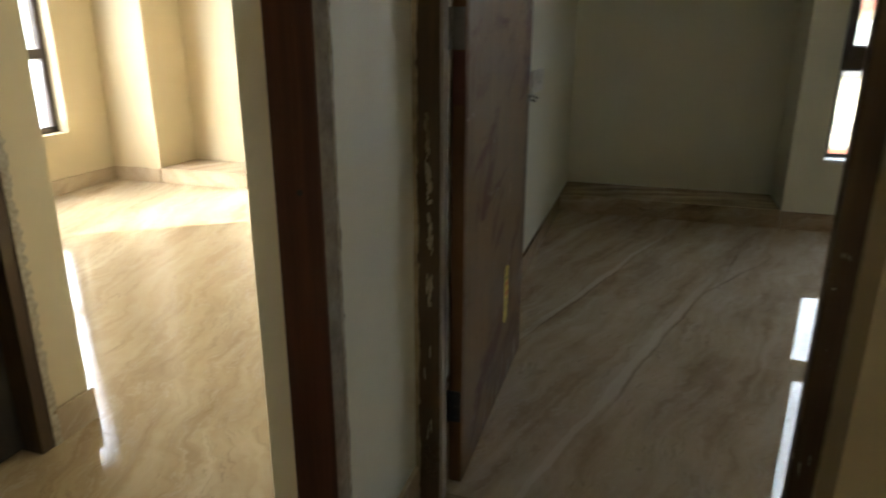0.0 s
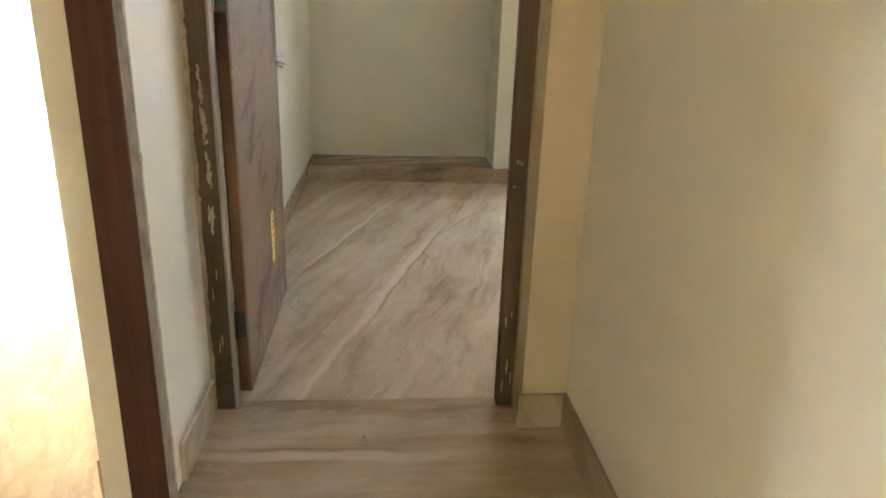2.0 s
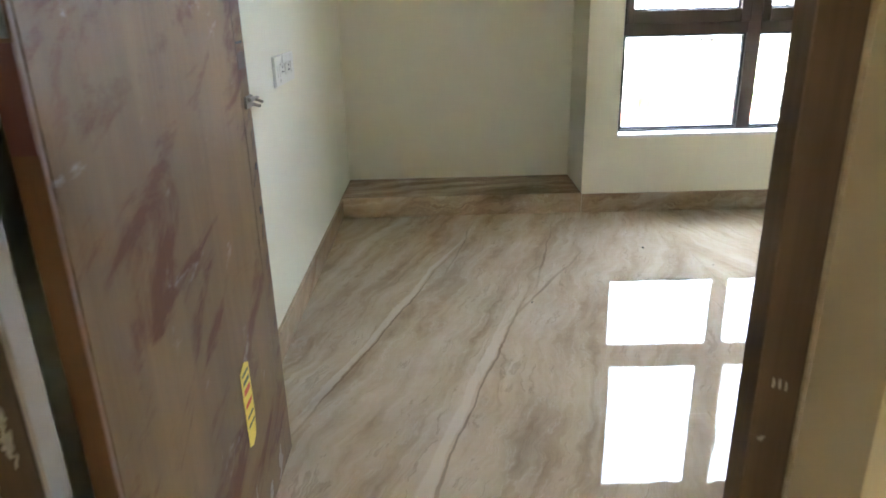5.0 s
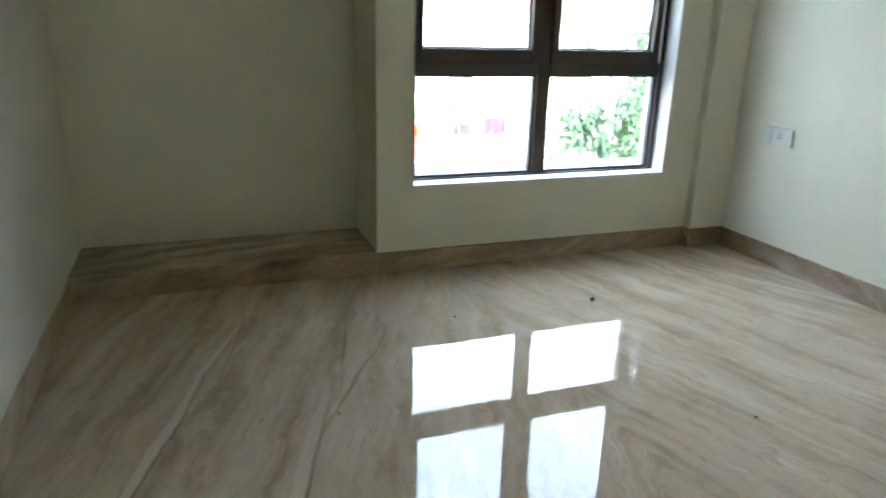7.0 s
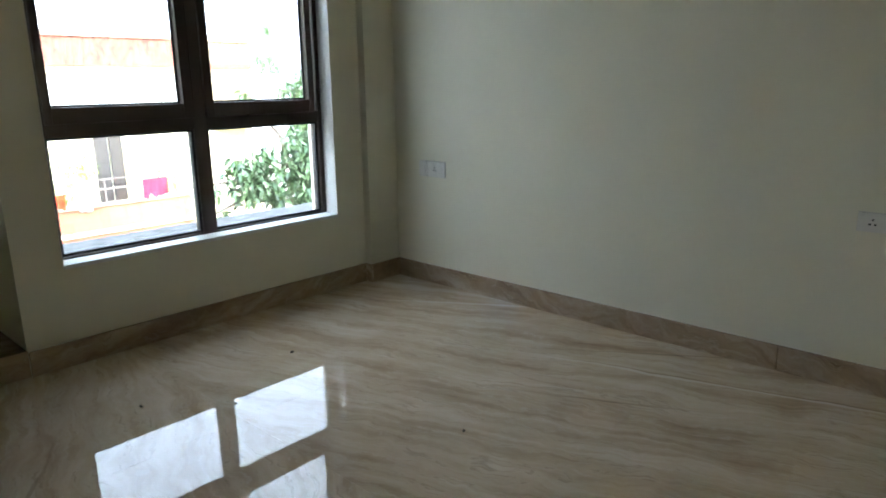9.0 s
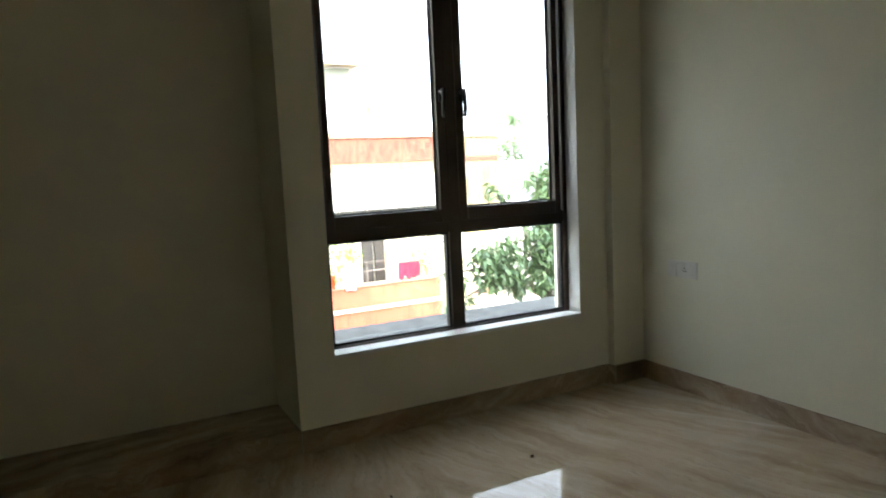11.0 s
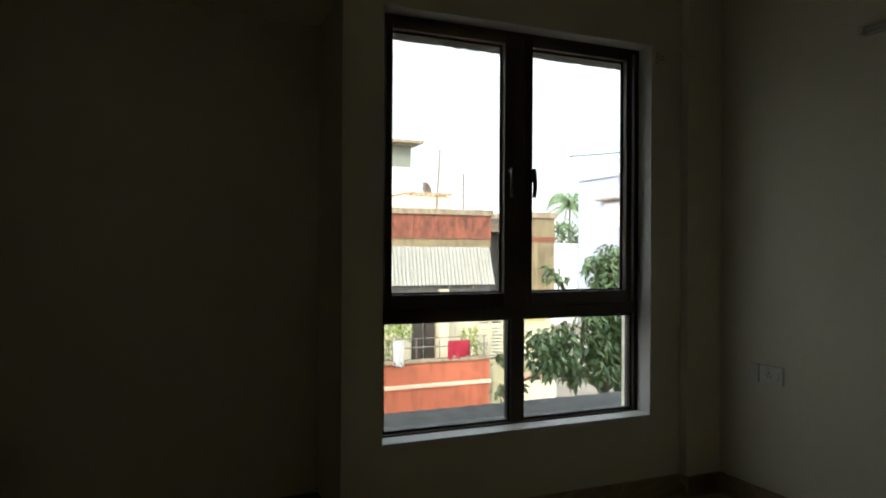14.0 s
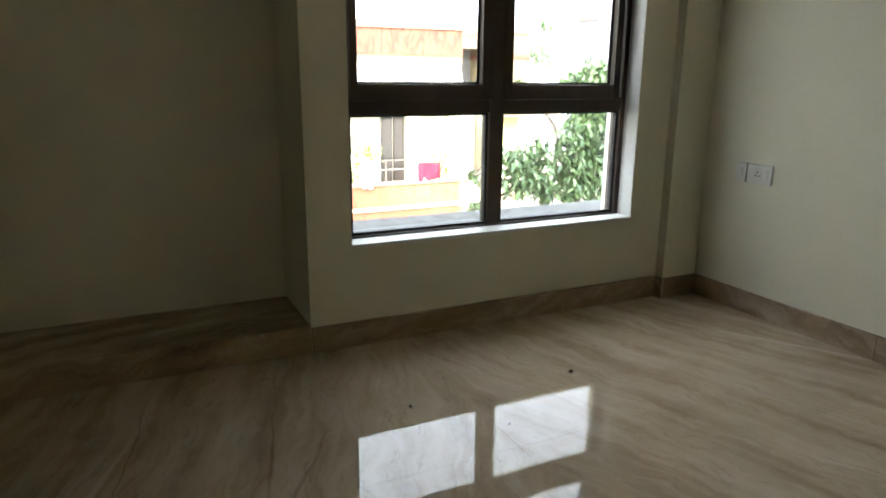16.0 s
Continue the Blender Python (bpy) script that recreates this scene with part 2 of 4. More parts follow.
PAINT = wall_paint("cream_wall_paint", (0.76, 0.735, 0.60))
# the cream paint again, darkened and warmed in colour for warm bounced light
PAINT_BOUNCE = wall_paint("bounce_tinted_wall_paint", (0.62, 0.525, 0.335))
CEIL = wall_paint("ceiling_paint", (0.70, 0.68, 0.62), 0.8)
MARBLE_BED = marble("bedroom_marble", 0.32, mirror_x=1.85, swirl=0.6,
                    veins=[(True, 0.315, 0.182, 0.021, -1, 2.4), (True, 0.335, -0.385, 0.019, 1.0, 3.4), (True, -0.287, 3.70, 0.012, 0.1, 2.0), (True, -0.6, 5.12, 0.016, 1.3, 3.3)],
                    cracks=[(True, 0.315, 0.214, 0.005, 0.5, 2.4), (True, -0.63, 4.43, 0.009, 0.8, 2.1), (True, 0.57, -0.29, 0.007, 1.8, 2.9), (True, -0.5, 3.62, 0.009, 0.9, 1.9), (True, -0.287, 3.718, 0.006, 0.1, 1.9), (True, 0.19, 0.065, 0.006, 2.3, 3.45), (True, 0.235, 0.434, 0.005, 2.2, 3.3), (True, 0.335, -0.362, 0.005, 1.0, 3.0)])
MARBLE_HALL = marble("hall_marble", 0.02, along="x", veins=[(False, -0.03, -0.26, 0.02, -0.2, 0.9)], cracks=[(False, -0.03, -0.222, 0.007, -0.1, 0.7)], low=(0.22, 0.145, 0.085), mid=(0.40, 0.305, 0.20), high=(0.53, 0.44, 0.33), rough=0.07, swirl=0.3)
# side room slabs: beige yellowed in colour for the warm light there
MARBLE_LEFT = marble("side_room_marble", -0.35, phase=7.0, low=(0.29, 0.20, 0.105), mid=(0.47, 0.365, 0.22), high=(0.60, 0.50, 0.33), rough=0.08)
MARBLE_SKIRT = marble("skirting_marble", 0.18, phase=3.0, along="x", low=(0.13, 0.085, 0.05), mid=(0.36, 0.27, 0.185), high=(0.60, 0.51, 0.40), rough=0.09)
MARBLE_SKIRT_SIDE = marble("side_skirting_marble", 0.22, phase=5.0, along="y", low=(0.13, 0.085, 0.05), mid=(0.36, 0.27, 0.185), high=(0.60, 0.51, 0.40), rough=0.09)
MARBLE_SKIRT_WARM = marble("warm_skirting_marble", 0.6, phase=11.0, low=(0.34, 0.25, 0.15), mid=(0.46, 0.36, 0.24), high=(0.56, 0.47, 0.34), rough=0.12)
GROUT = plain("joint_filler", (0.36, 0.29, 0.21), 0.6)
FRAME_BROWN = worn_wood("brown_door_frame", (0.050, 0.031, 0.016), (0.150, 0.097, 0.054), (0.62, 0.55, 0.41), 0.0, 0.5)
FRAME_CHIPPED = worn_wood("chipped_door_frame", (0.040, 0.026, 0.014), (0.125, 0.081, 0.043), (0.50, 0.40, 0.26), -0.03, 0.55)
FRAME_RED = worn_wood("red_brown_door_frame", (0.026, 0.009, 0.006), (0.10, 0.037, 0.023), (0.58, 0.49, 0.32), -0.05, 0.38)
LEAF_EDGE = worn_wood("teak_door_edge", (0.072, 0.034, 0.013), (0.20, 0.100, 0.038), (0.035, 0.018, 0.01), -0.05, 0.45, lines=0.4)
LEAF_FACE = worn_wood("door_laminate", (0.125, 0.077, 0.036), (0.235, 0.157, 0.080), (0.42, 0.36, 0.30), -0.07, 0.48, film=(0.095, 0.030, 0.013), lines=0.22)
JAMB_LINE = plain("bare_pale_wood", (0.30, 0.26, 0.21), 0.7)
PRIMER = plain("red_primer", (0.085, 0.022, 0.013), 0.6)
FILLER = mottled("plaster_filler", (0.24, 0.18, 0.105), (0.50, 0.42, 0.28), 22.0, 0.85, 90.0, 0.5)
FILLER_PALE = mottled("pale_filler", (0.27, 0.22, 0.15), (0.58, 0.52, 0.40), 60.0, 0.85, 90.0, 0.5)
GREYFILL = mottled("cement_edge", (0.15, 0.12, 0.085), (0.38, 0.33, 0.255), 14.0, 0.9, 90.0, 0.5)
ALU = mottled("brown_aluminium", (0.046, 0.030, 0.024), (0.066, 0.045, 0.037), 8.0, 0.42, 220.0, 0.03)
GASKET = plain("black_gasket", (0.012, 0.012, 0.012), 0.7)
HANDLE = plain("dark_handle_metal", (0.022, 0.02, 0.02), 0.35)
GLASS = glass_mat("window_glass")
SILL = wall_paint("white_sill_paint", (0.74, 0.74, 0.73), 0.4)
PLASTIC = plain("white_switch_plastic", (0.72, 0.71, 0.66), 0.3)
PLASTIC_GREY = plain("grey_switch_edge", (0.60, 0.59, 0.55), 0.4)
DARK = plain("dark_slot", (0.015, 0.015, 0.015), 0.6)
BOLT_STEEL = plain("dull_bolt_steel", (0.20, 0.19, 0.17), 0.4, 0.8)
STAIN = mottled("dark_wood_stain", (0.05, 0.026, 0.016), (0.11, 0.062, 0.038), 30.0, 0.6, 120.0, 0.2)
SCUFF = mottled("dusty_scuff", (0.24, 0.19, 0.15), (0.38, 0.32, 0.27), 60.0, 0.8, 200.0, 0.3)
STICKER = plain("yellow_sticker", (0.75, 0.60, 0.08), 0.5)
STICKER_RED = plain("sticker_red", (0.55, 0.06, 0.03), 0.5)
STICKER_DARK = plain("sticker_ink", (0.10, 0.12, 0.05), 0.5)
DIRT = plain("dark_crumb", (0.02, 0.015, 0.01), 0.9)
LEDGE = mottled("dark_grey_concrete", (0.012, 0.013, 0.013), (0.070, 0.072, 0.070), 12.0, 0.95, 38.0, 1.0, span=(0.36, 0.64))
OUTER = streaked("outer_render", (0.45, 0.42, 0.36), (0.22, 0.20, 0.17), 0.5)
ORANGE = streaked("orange_parapet_paint", (0.44, 0.120, 0.060), (0.24, 0.07, 0.035), 0.5, 2.6)
ORANGE_BAND = streaked("pale_parapet_band", (0.72, 0.50, 0.36), (0.55, 0.34, 0.22), 0.4, 3.0)
COPING = streaked("mossy_coping", (0.34, 0.27, 0.18), (0.11, 0.08, 0.05), 0.7, 4.0)
REDWALL = mottled("stained_red_wall", (0.075, 0.032, 0.020), (0.30, 0.095, 0.055), 10.0, 0.9, 40.0, 1.0, stretch=(1, 1, 0.4), span=(0.38, 0.60))
BROWNWALL = streaked("stained_tan_wall", (0.31, 0.24, 0.13), (0.08, 0.062, 0.036), 0.8, 3.4)
CREAMWALL = streaked("cream_house_wall", (0.62, 0.56, 0.40), (0.44, 0.38, 0.26), 0.3, 2.0)
DINGYWALL = streaked("dingy_cream_wall", (0.40, 0.36, 0.22), (0.22, 0.19, 0.11), 0.5, 2.0)
# near-black colour holds the shade of the recess and under the awning
SHADEWALL = streaked("shade_dark_wall", (0.13, 0.125, 0.115), (0.06, 0.055, 0.05), 0.5, 2.5)
YELLOWWALL = streaked("yellow_house_wall", (0.55, 0.45, 0.20), (0.42, 0.34, 0.16), 0.3, 2.0)
WHITEWALL = streaked("white_house_wall", (0.78, 0.78, 0.76), (0.62, 0.61, 0.58), 0.2, 1.2)
BLUEWALL = streaked("pale_blue_house_wall", (0.34, 0.36, 0.43), (0.30, 0.32, 0.39), 0.2, 1.0)
GREYWALL = streaked("grey_green_house_wall", (0.24, 0.25, 0.20), (0.17, 0.175, 0.15), 0.3, 1.0)
SHEET = streaked("weathered_corrugated_sheet", (0.70, 0.69, 0.63), (0.42, 0.38, 0.30), 0.3, 2.4, 0.7)
ROOFTILE = streaked("clay_roof", (0.48, 0.30, 0.20), (0.28, 0.18, 0.12), 0.5, 3.0)
SHUTTER = plain("cream_shutter", (0.62, 0.58, 0.42), 0.6)
DARKROOM = plain("dark_timber_door", (0.045, 0.037, 0.030), 0.6)
IRON = plain("rusty_rail", (0.20, 0.16, 0.13), 0.6)
CLOTH_WHITE = mottled("white_cloth", (0.7, 0.7, 0.7), (0.85, 0.85, 0.84), 8.0, 0.9, 60, 0.4)
CLOTH_ORANGE = mottled("orange_cloth", (0.55, 0.06, 0.015), (0.80, 0.14, 0.04), 14.0, 0.9, 60, 0.4)
CLOTH_PINK = mottled("pink_cloth", (0.40, 0.015, 0.055), (0.72, 0.07, 0.12), 14.0, 0.9, 60, 0.4)
BARK = mottled("bark", (0.07, 0.055, 0.04), (0.16, 0.13, 0.10), 12.0, 0.9, 60, 0.8)
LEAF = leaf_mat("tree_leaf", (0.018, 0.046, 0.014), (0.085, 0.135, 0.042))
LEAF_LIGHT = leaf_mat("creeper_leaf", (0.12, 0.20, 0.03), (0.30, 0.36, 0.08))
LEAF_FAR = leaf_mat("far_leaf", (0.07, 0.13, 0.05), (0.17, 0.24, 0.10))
EARTH = mottled("dusty_ground", (0.16, 0.13, 0.10), (0.30, 0.26, 0.20), 0.6, 0.95, 20, 0.3)


# ---- mesh helpers ----
def box(bm, x0, x1, y0, y1, z0, z1, bevel=0.0):
    vs = [bm.verts.new(c) for c in ((x0, y0, z0), (x1, y0, z0), (x1, y1, z0), (x0, y1, z0), (x0, y0, z1), (x1, y0, z1), (x1, y1, z1), (x0, y1, z1))]
    fs = [bm.faces.new([vs[i] for i in f]) for f in ((3, 2, 1, 0), (4, 5, 6, 7), (0, 1, 5, 4), (1, 2, 6, 5), (2, 3, 7, 6), (3, 0, 4, 7))]
    if bevel:
        edges = list({e for f in fs for e in f.edges})
        bmesh.ops.bevel(bm, geom=edges, offset=bevel, segments=2, affect="EDGES", profile=0.5)
    return bm


def boxes(*specs, bevel=0.0):
    bm = bmesh.new()
    for s in specs:
        box(bm, *s, bevel=bevel)
    return bm


def tube(bm, points, radius, sides=8, taper=1.0):
    """A round bar through the points."""
    rings = []
    n = len(points)
    for i, p in enumerate(points):
        p = Vector(p)
        d = (Vector(points[min(i + 1, n - 1)]) - Vector(points[max(i - 1, 0)])).normalized()
        a = d.cross(Vector((0, 0, 1)) if abs(d.z) < 0.9 else Vector((1, 0, 0))).normalized()
        c = d.cross(a)
        r = radius * (1 + (taper - 1) * i / max(n - 1, 1))
        rings.append([bm.verts.new(p + r * (math.cos(k * math.tau / sides) * a + math.sin(k * math.tau / sides) * c)) for k in range(sides)])
    for u, v in zip(rings, rings[1:]):
        for k in range(sides):
            bm.faces.new((u[k], u[(k + 1) % sides], v[(k + 1) % sides], v[k]))
    bm.faces.new(rings[0][::-1]), bm.faces.new(rings[-1])
    return bm


def mesh_of(name, bm, mat):
    bmesh.ops.recalc_face_normals(bm, faces=bm.faces)
    me = bpy.data.meshes.new(name)
    bm.to_mesh(me)
    bm.free()
    me.materials.append(mat)
    return me


def structure(name, bm, mat, label="", category=""):
    return tagged(new(name, mesh_of(name, bm, mat)), label, category, kind="structure")


def thing(name, at, label, category, group="", kind=""):
    e = new(name)
    e.empty_display_size = 0.1
    e.location = at
    return tagged(e, label, category, group, kind)


def part(name, bm, mat, parent, label="", smooth=False):
    """One mesh under a thing or a part; the bmesh is in world metres."""
    at = Vector(parent.location)
    up = parent.parent
    while up:
        at += Vector(up.location)
        up = up.parent
    bmesh.ops.translate(bm, vec=-at, verts=bm.verts)
    ob = new(name, mesh_of(name, bm, mat))
    if smooth:
        ob.data.shade_smooth()
    ob.parent = parent
    return tagged(ob, label)


# ---- structure: bedroom, hall, side room ----
CEIL_Z = 3.30
XL, XR, YW, YA, YD = -0.13, 3.745, 3.472, 3.965, 0.075     # bedroom: left wall, right wall, window wall, alcove back, door wall
HL, HR = -0.068, 1.105                                     # hall: left and right wall
WX0, WX1, WZ0, WZ1 = 1.617, 3.268, 0.489, 2.665             # bedroom window opening
YO = 3.74                                                # outer face of the window wall
LX, LP = -4.17, -1.31                                    # side room: window wall; wall of its little passage
DOOR_H = 2.10

structure("wall_north", boxes((1.412, WX0, YW, YO, 0, CEIL_Z), (WX1, XR, YW, YO, 0, CEIL_Z), (WX0, WX1, YW, YO, 0, WZ0), (WX0, WX1, YW, YO, WZ1, CEIL_Z),
                              (1.412, 1.55, YO, YA, 0, CEIL_Z)), PAINT, "cream painted window wall with a deep reveal", "wall")
structure("wall_alcove", boxes((XL, 1.55, YA, YA + 0.15, 0, CEIL_Z)), PAINT, "cream painted back of the alcove", "wall")
structure("beam_alcove", boxes((XL, 1.412, YW, YA, 2.675, CEIL_Z)), PAINT, "cream painted beam over the alcove", "beam")
structure("column_corner", boxes((3.49, XR, YW - 0.06, YW, 0, CEIL_Z)), PAINT, "shallow cream painted corner pilaster", "pilaster")
structure("wall_east", boxes((XR, XR + 0.2, -0.13, YO, 0, CEIL_Z)), PAINT, "smooth cream painted side wall", "wall")
structure("wall_west", boxes((XL - 0.13, XL, YD, YA + 0.15, 0, CEIL_Z)), PAINT, "cream painted party wall", "wall")
structure("wall_door", boxes((XL - 0.13, -0.068, 0.0, YD, 0, CEIL_Z), (0.955, XR, -0.13, YD, 0, CEIL_Z), (-0.068, 0.955, -0.02, YD, DOOR_H + 0.06, CEIL_Z)), PAINT_BOUNCE,
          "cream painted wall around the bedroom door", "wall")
# hall: left wall with the doorway into the side room, right wall
HB = -0.252                                               # far face of the hall's left wall
LD0, LD1 = -1.53, -0.45                                   # side doorway, along the hall
structure("wall_hall_left", boxes((HB, HL, LD1, 0.0, 0, CEIL_Z), (HB, HL, -3.4, LD0, 0, CEIL_Z), (HB, HL, LD0, LD1, DOOR_H + 0.06, CEIL_Z)), PAINT,
          "cream painted hall wall between two doorways", "wall")
structure("wall_hall_right", boxes((HR, HR + 0.15, -3.4, -0.13, 0, CEIL_Z)), PAINT, "plain cream painted hall wall", "wall")

# side room
LW0, LW1 = 0.97, 2.93
YL, YLA = 3.38, 3.88
PE = 0.066                                                # end of the passage wall
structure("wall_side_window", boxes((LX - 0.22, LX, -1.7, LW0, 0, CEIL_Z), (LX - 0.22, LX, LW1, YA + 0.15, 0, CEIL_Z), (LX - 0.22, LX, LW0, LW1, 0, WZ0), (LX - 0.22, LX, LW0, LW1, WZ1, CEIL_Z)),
          PAINT_BOUNCE, "sunlit cream wall with a window", "wall")
structure("wall_side_back", boxes((LX, XL - 0.13, YLA, YLA + 0.15, 0, CEIL_Z), (LX, -3.67, YL, YLA, 0, CEIL_Z)), PAINT_BOUNCE, "sunlit cream back wall with a pilaster", "wall")
structure("wall_passage", boxes((LP - 0.12, LP, -0.09, PE, 0, CEIL_Z), (LP - 0.12, LP, -1.7, -0.09, DOOR_H + 0.06, CEIL_Z), (LP - 0.12, LP, -1.7, -1.10, 0, DOOR_H + 0.06)), PAINT_BOUNCE, "cream painted return wall beside a doorway", "wall")
structure("wall_side_near", boxes((LX, LP - 0.12, PE - 0.12, PE, 0, CEIL_Z)), PAINT_BOUNCE, "plain cream painted wall", "wall")
structure("wall_side_front", boxes((LX, -0.24, -1.85, -1.70, 0, CEIL_Z)), PAINT_BOUNCE, "plain cream wall", "wall")

# unseen living room behind, open to the hall, with a window added as light
structure("wall_living", boxes((-2.2, -0.24, -3.55, -3.4, 0, CEIL_Z), (HR + 0.15, 3.2, -3.55, -3.4, 0, CEIL_Z), (-2.35, -2.2, -4.95, -3.4, 0, CEIL_Z), (-2.35, -2.2, -7.2, -6.4, 0, CEIL_Z), (-2.35, -2.2, -6.4, -4.95, 0, 0.65), (-2.35, -2.2, -6.4, -4.95, 2.35, CEIL_Z), (3.2, 3.35, -7.2, -3.4, 0, CEIL_Z),
                               (-2.35, 3.35, -7.4, -7.2, 0, CEIL_Z)),
          PAINT, "plain cream walls of an unseen living room", "wall")
structure("ceiling", boxes((LX - 0.22, XR + 0.2, -7.4, YA + 0.15, CEIL_Z, CEIL_Z + 0.15)), CEIL, "plain white ceiling", "ceiling")
structure("floor_slab", boxes((LX - 0.22, XR + 0.2, -7.4, YA + 0.15, -0.25, -0.03)), GROUT, "bedding under the marble", "floor")
structure("plinth", boxes((XL, 1.412, YW, YA, -0.02, 0.128)), MARBLE_SKIRT, "raised beige marble step in the alcove", "plinth")
structure("plinth_side", boxes((-3.67, XL - 0.13, YL, YLA, -0.02, 0.128)), MARBLE_SKIRT_WARM, "raised beige marble step", "plinth")


def skirting(name, runs, mat):
    for i, r in enumerate(runs):
        structure(name, boxes(r, bevel=0.002), mat, "beige veined marble skirting", "skirting")


SK, ST = 0.122, 0.014
skirting("baseboard", [
    (XL + ST, 0.70, YW - 0.004, YW + 0.002, 0.0, 0.1305), (0.702, 1.414, YW - 0.004, YW + 0.002, 0.0, 0.1305),
    (1.416, 2.40, YW - ST, YW, 0.0, SK), (2.402, 3.49 - ST, YW - ST, YW, 0.0, SK), (3.49, XR - ST, YW - 0.06 - ST, YW - 0.06, 0.0, SK)], MARBLE_SKIRT)
skirting("baseboard", [
    (3.49 - ST, 3.49, YW - 0.06 - ST, YW, 0.0, SK),
    (XR - ST, XR, 2.30, YW - 0.06, 0.0, SK), (XR - ST, XR, 0.9, 2.298, 0.0, SK), (XR - ST, XR, YD, 0.898, 0.0, SK)], MARBLE_SKIRT_SIDE)
# the bedroom's left run is paler marble, for the window light it faces
skirting("baseboard", [
    (XL, XL + ST, 0.16, YW - 0.005, 0.0, SK), (HL, HL + ST, LD1 + 0.07, -0.012, 0.0, SK), (0.94, HR - ST, -0.13 - ST, -0.13, 0.0, SK), (HR - ST, HR, -1.8, -0.13, 0.0, SK), (HR - ST, HR, -3.4, -1.802, 0.0, SK),
    (LP, LP + ST, -0.088, PE + ST, 0.0, SK), (LP - 0.12, LP, PE, PE + ST, 0.0, SK), (LX, LX + ST, PE, YL, 0.0, SK), (LX + ST, -3.67, YL - ST, YL, 0.0, SK), (HB - ST, HB, LD1 + 0.01, 0.0, 0.0, SK)], MARBLE_SKIRT_WARM)

window_light("side_window_light", (LX - 0.08, (LW0 + LW1) / 2, (WZ0 + WZ1) / 2), (0.0, (LW0 + LW1) / 2, 1.2), LW1 - LW0 - 0.1, WZ1 - WZ0 - 0.1, 10.0, (0.97, 0.98, 1.0))


# ---- windows ----
def handle_on(parent, x, y, z, facing):
    h = boxes((x - 0.016, x + 0.016, y - 0.012, y, z - 0.045, z + 0.035), bevel=0.004)
    tube(h, [(x, y - 0.008, z + 0.012), (x, y - 0.040, z + 0.012)], 0.013, 10)
    tube(h, [(x, y - 0.044, z + 0.028), (x + 0.004 * facing, y - 0.050, z - 0.02), (x + 0.007 * facing, y - 0.050, z - 0.075), (x + 0.005 * facing, y - 0.043, z - 0.13)], 0.014, 10, 0.8)
    part("handle", h, HANDLE, parent, "dark metal lever handle", smooth=True)


def casement_window(name, x0, x1, z0, z1, y):
    """Two fixed lights below two outward-opening sashes, in a brown aluminium frame whose room side is at y."""
    w = thing(name, (x0, y, z0), "brown aluminium window, two fixed panes below two closed sashes", "window", kind="structure")
    m0, m1, t0, t1, d = 2.402, 2.482, 1.08, 1.155, 0.09
    part("window_frame", boxes((x0, 1.660, y, y + d, z0, z1), (3.236, x1, y, y + d, z0, z1), (1.660, 3.236, y, y + d, z0, 0.506), (1.660, 3.236, y, y + d, 2.632, z1),
                               (m0, m1, y + 0.002, y + d, 0.506, 2.632), (1.660, m0, y + 0.002, y + d, t0, t1), (m1, 3.236, y + 0.002, y + d, t0, t1), bevel=0.003), ALU, w)
    for a, b in ((1.660, m0), (m1, 3.236)):
        bead = boxes((a, a + 0.012, y + 0.02, y + 0.05, 0.506, t0), (b - 0.012, b, y + 0.02, y + 0.05, 0.506, t0), (a, b, y + 0.02, y + 0.05, 0.506, 0.518), (a, b, y + 0.02, y + 0.05, t0 - 0.012, t0))
        part("glazing_bead", bead, GASKET, w)
        pane = part("pane", boxes((a + 0.005, b - 0.005, y + 0.034, y + 0.040, 0.510, t0 - 0.004)), GLASS, w)
        pane.visible_shadow = False
    for a, b, s0, s1, hx, facing in ((1.664, m0 + 0.006, 1.702, 2.350, 2.376, -1), (m1 - 0.006, 3.214, 2.527, 3.170, 2.507, 1)):
        zl, zh, p0, p1 = t1 - 0.012, 2.635, 1.221, 2.588
        ys = y + 0.012 if facing < 0 else y + 0.0125
        sash = part("sash", boxes((a, s0, ys - 0.02, ys + 0.05, zl, zh), (s1, b, ys - 0.02, ys + 0.05, zl, zh), (s0, s1, ys - 0.02, ys + 0.05, zl, p0), (s0, s1, ys - 0.02, ys + 0.05, p1, zh), bevel=0.004), ALU, w)
        g = 0.01
        part("gasket", boxes((s0, s0 + g, ys + 0.02, ys + 0.03, p0, p1), (s1 - g, s1, ys + 0.02, ys + 0.03, p0, p1), (s0, s1, ys + 0.02, ys + 0.03, p0, p0 + g), (s0, s1, ys + 0.02, ys + 0.03, p1 - g, p1)), GASKET, sash)
        pane = part("pane", boxes((s0 + 0.002, s1 - 0.002, ys + 0.022, ys + 0.028, p0 + 0.002, p1 - 0.002)), GLASS, sash)
        pane.visible_shadow = False
        handle_on(sash, hx, ys - 0.02, 1.875, facing)
    part("window_sill", boxes((x0 + 0.002, x1 - 0.002, YW - 0.007, y - 0.002, z0 - 0.012, z0 + 0.008), bevel=0.003), SILL, w, "white painted window sill")
    return w


casement_window("window_1", WX0, WX1, WZ0, WZ1, 3.585)
structure("window_reveal", boxes((WX0 + 0.001, WX0 + 0.004, YW + 0.001, 3.584, WZ0 + 0.009, WZ1 - 0.001), (WX1 - 0.004, WX1 - 0.001, YW + 0.001, 3.584, WZ0 + 0.009, WZ1 - 0.001),
                                 (WX0 + 0.004, WX1 - 0.004, YW + 0.001, 3.584, WZ1 - 0.004, WZ1 - 0.001)), SILL,
          "white painted window reveal", "reveal")

